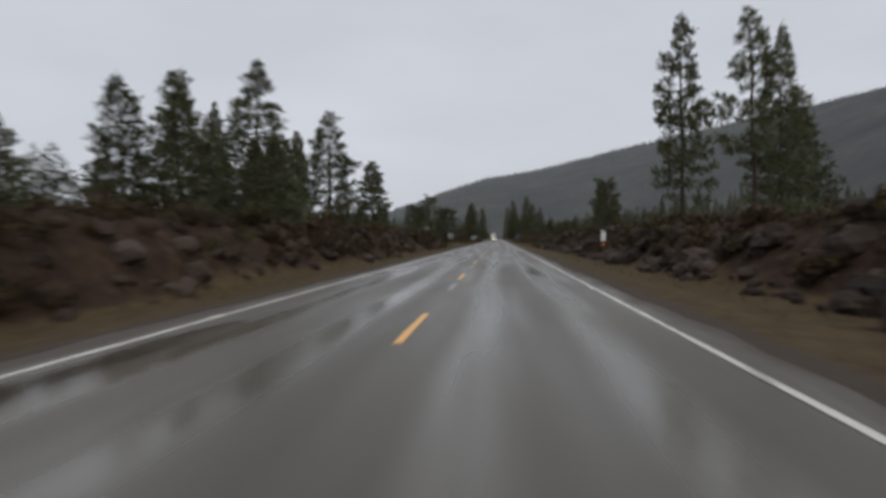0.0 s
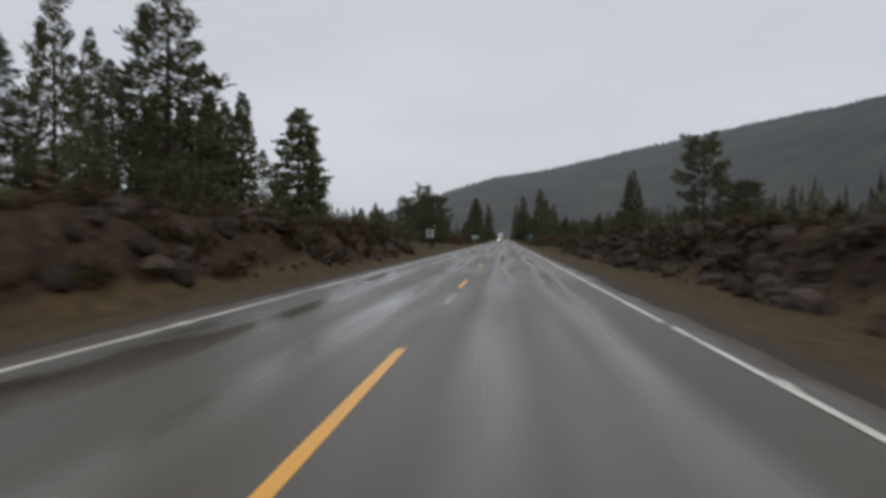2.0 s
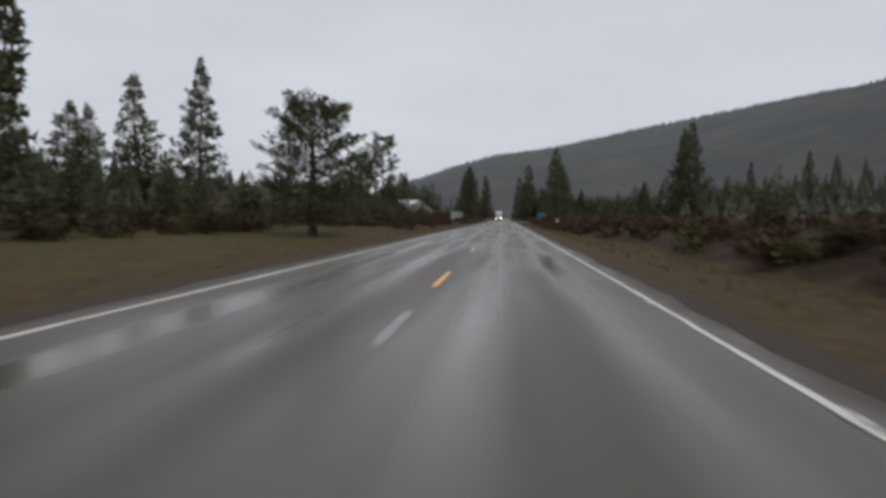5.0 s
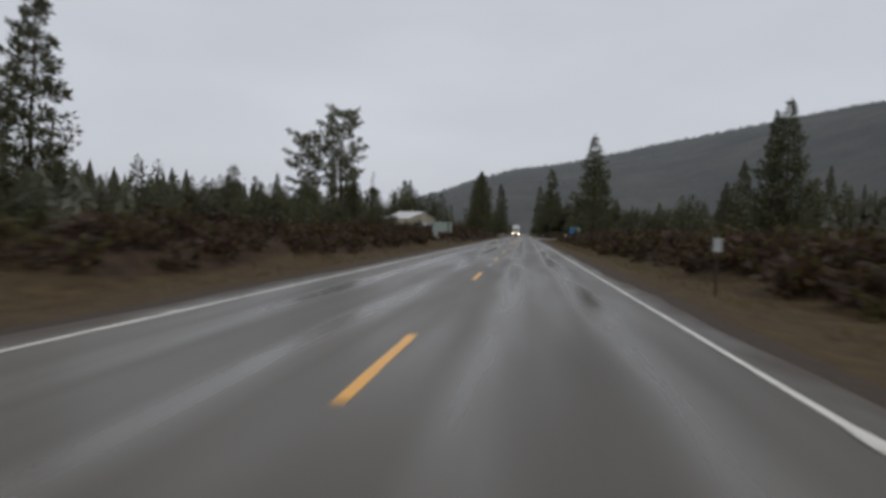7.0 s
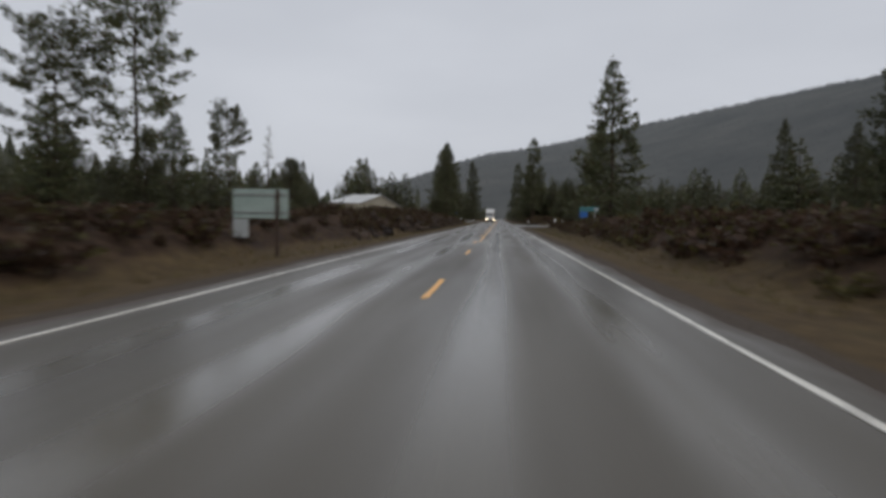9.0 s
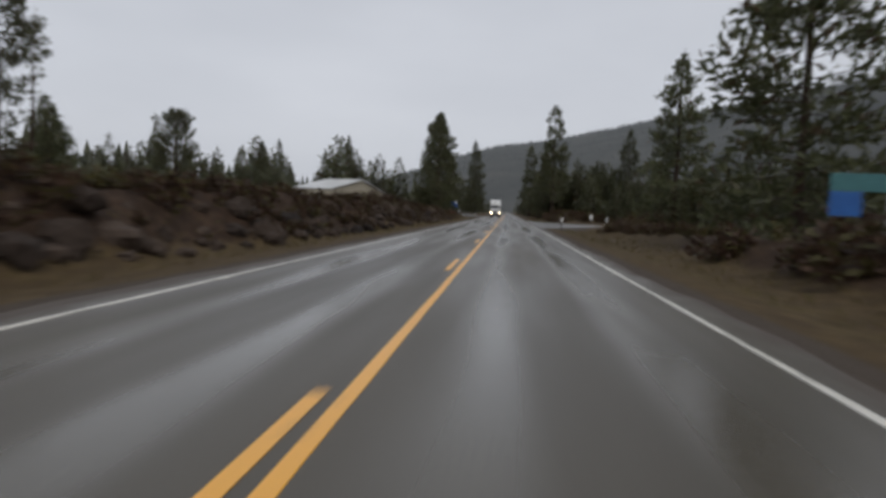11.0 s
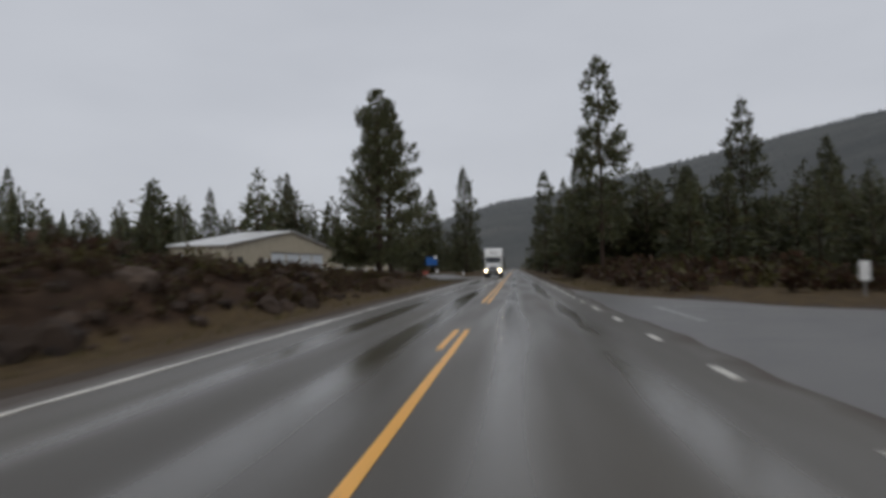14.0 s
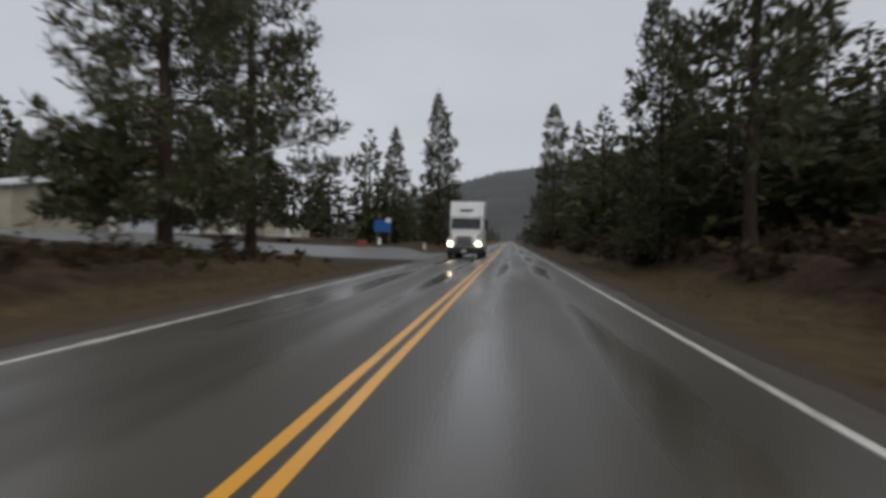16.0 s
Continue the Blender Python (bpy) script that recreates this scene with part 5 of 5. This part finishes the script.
def make_tank_cover(x, y):
    """A low box under a pale lid that peeps over the brush."""
    z = float(land(x, y))
    ob = thing("well_cover", x, y, z, "low wooden well cover with a pale sheet lid in the brush", "well cover", turn=12)
    part("body", boxed(-0.9, 0.9, -0.7, 0.7, -0.1, 2.15 - z), M_WOOD, ob)
    bm = bmesh.new()
    for s in (-1, 1):
        v = [bm.verts.new(p) for p in ((-1.1, s * 0.9, 2.12 - z), (1.1, s * 0.9, 2.12 - z), (1.1, 0, 2.5 - z), (-1.1, 0, 2.5 - z), (-1.1, s * 0.9, 2.17 - z), (1.1, s * 0.9, 2.17 - z), (1.1, 0, 2.55 - z), (-1.1, 0, 2.55 - z))]
        for q in ((0, 1, 2, 3), (4, 5, 6, 7), (0, 1, 5, 4), (1, 2, 6, 5), (2, 3, 7, 6), (3, 0, 4, 7)):
            bm.faces.new([v[i] for i in q])
    bmesh.ops.recalc_face_normals(bm, faces=bm.faces)
    part("lid", bm, M_ROOF, ob, "pale ridged sheet lid")
    return ob


make_tank_cover(-28.0, 338.7)


def make_trailer(x, y, turn, length, label):
    ob = thing("parked_trailer", x, y, float(land(x, y)), label, "trailer", "parked trailers", turn)
    part("body", boxed(-length / 2, length / 2, -1.1, 1.1, 0.5, 1.65, bevel=0.16), M_CREAM, ob)
    part("stripe", boxed(-length / 2 + 0.1, length / 2 - 0.1, -1.115, -1.1, 0.72, 0.84), M_DOOR, ob)
    part("hatch", boxed(0.3, 1.0, -1.12, -1.1, 0.65, 1.5), M_WHITE, ob)
    for s in (-1, 1):
        part("wheel", rod(bmesh.new(), (-0.3, s * 1.02, 0.34), (-0.3, s * 0.8, 0.34), 0.34, 18), M_TYRE, ob)
    part("drawbar", rod(bmesh.new(), (length / 2, 0, 0.5), (length / 2 + 1.1, 0, 0.42), 0.05), M_STEEL, ob)
    return ob


make_trailer(-29, 413.5, 8, 6.0, "low pale covered trailer parked in the yard")
make_trailer(-23.5, 416, -6, 4.4, "short low pale covered trailer beside the yard trees")


# ---------- the oncoming lorry ----------
def make_truck(x, y):
    ob = thing("white_truck", x, y, 0.0, "white long-nosed lorry tractor with a tall sleeper and lit headlamps", "truck")
    # local: the front faces -y
    def shaped(pts, x0, x1, taper=0.0, bevel=0.05):
        """A solid from a side outline (y, z), narrower towards the front by taper."""
        bm = bmesh.new()
        a = [bm.verts.new((x0, p[0], p[1])) for p in pts]
        b = [bm.verts.new((x1, p[0], p[1])) for p in pts]
        bm.faces.new(a)
        bm.faces.new(b[::-1])
        for i in range(len(pts)):
            j = (i + 1) % len(pts)
            bm.faces.new((a[i], b[i], b[j], a[j]))
        ys = [p[0] for p in pts]
        for v in bm.verts:
            k = 1 - taper * (max(ys) - v.co.y) / (max(ys) - min(ys))
            v.co.x *= k
        bmesh.ops.recalc_face_normals(bm, faces=bm.faces)
        if bevel:
            bmesh.ops.bevel(bm, geom=list(bm.edges), offset=bevel, segments=2, affect="EDGES", profile=0.5)
        return bm
    part("hood", shaped([(0.15, 0.75), (0.08, 1.25), (0.25, 1.62), (1.75, 1.98), (1.75, 0.75)], -1.05, 1.05, 0.22, 0.08), M_WHITE, ob)
    part("cab", shaped([(1.5, 0.7), (1.62, 1.98), (2.15, 2.78), (3.4, 2.85), (3.4, 0.7)], -1.15, 1.15, 0.04, 0.07), M_WHITE, ob)
    part("sleeper", shaped([(2.75, 0.7), (2.5, 2.8), (2.2, 2.86), (2.75, 3.85), (3.3, 3.98), (5.2, 3.98), (5.2, 0.7)], -1.25, 1.25, 0.06, 0.09), M_WHITE, ob, "tall white sleeper with roof fairing")
    part("roof_slot", boxed(-0.45, 0.45, 2.32, 2.5, 3.28, 3.38, bevel=0.02), M_BLACK, ob)
    w = bmesh.new()
    v = [w.verts.new(p) for p in ((-1.02, 1.60, 2.03), (1.02, 1.60, 2.03), (0.98, 2.10, 2.72), (-0.98, 2.10, 2.72), (-1.02, 1.70, 2.03), (1.02, 1.70, 2.03), (0.98, 2.2, 2.72), (-0.98, 2.2, 2.72))]
    for q in ((0, 1, 2, 3), (4, 7, 6, 5), (0, 4, 5, 1), (1, 5, 6, 2), (2, 6, 7, 3), (3, 7, 4, 0)):
        w.faces.new([v[i] for i in q])
    bmesh.ops.translate(w, verts=w.verts, vec=(0, -0.03, 0.01))
    part("windscreen", w, M_GLASS, ob, "dark windscreen")
    part("sun_visor", boxed(-1.0, 1.0, 1.93, 2.12, 2.72, 2.82, bevel=0.02), M_WHITE, ob)
    g = part("grille", boxed(-0.52, 0.52, 0.04, 0.16, 0.95, 1.5, bevel=0.03), M_BLACK, ob)
    for k in range(6):
        part("grille_bar", boxed(-0.5, 0.5, 0.015, 0.05, 0.985 + 0.085 * k, 1.035 + 0.085 * k), M_CHROME, g)
    part("grille_frame", boxed(-0.6, 0.6, 0.09, 0.2, 0.86, 0.95, bevel=0.02), M_CHROME, ob)
    part("bumper", boxed(-1.18, 1.18, -0.1, 0.3, 0.3, 0.74, bevel=0.07), M_BLACK, ob, "dark front bumper")
    part("number_plate", boxed(-0.16, 0.16, -0.125, -0.102, 0.45, 0.6), M_WHITE, ob)
    for s in (-1, 1):
        part("fender", shaped([(0.3, 0.75), (0.25, 1.2), (0.9, 1.35), (1.6, 1.15), (1.6, 0.85)], 0.78 * s, 1.17 * s, 0.0, 0.05), M_WHITE, ob)
        part("headlamp", boxed(min(0.80 * s, 1.08 * s), max(0.80 * s, 1.08 * s), 0.1, 0.3, 0.88, 1.06, bevel=0.05), M_LAMP, ob, "lit warm headlamp")
        wheel = part("front_wheel", rod(bmesh.new(), (0.86 * s, 0.95, 0.52), (1.14 * s, 0.95, 0.52), 0.52, 26), M_TYRE, ob)
        part("rim", rod(bmesh.new(), (1.10 * s, 0.95, 0.52), (1.16 * s, 0.95, 0.52), 0.29, 20), M_CHROME, wheel)
        m = part("mirror", boxed(min(1.3 * s, 1.5 * s), max(1.3 * s, 1.5 * s), 1.75, 1.9, 1.95, 2.65, bevel=0.03), M_BLACK, ob)
        part("mirror_arm", rod(bmesh.new(), (1.1 * s, 1.9, 2.6), (1.4 * s, 1.85, 2.6), 0.025), M_BLACK, m)
        part("fuel_tank", rod(bmesh.new(), (0.95 * s, 3.3, 0.68), (0.95 * s, 5.0, 0.68), 0.3, 20), M_CHROME, ob)
        for yy in (6.4, 7.7):
            part("rear_wheel", rod(bmesh.new(), (0.62 * s, yy, 0.52), (1.2 * s, yy, 0.52), 0.52, 26), M_TYRE, ob)
        part("exhaust_stack", rod(bmesh.new(), (1.12 * s, 5.35, 0.9), (1.12 * s, 5.35, 3.9), 0.07, 14), M_CHROME, ob)
    part("chassis", boxed(-0.42, 0.42, 0.4, 8.3, 0.62, 0.88), M_BLACK, ob)
    part("axle", rod(bmesh.new(), (-0.9, 0.95, 0.52), (0.9, 0.95, 0.52), 0.07), M_BLACK, ob)
    return ob


make_truck(-1.8, 389.0)
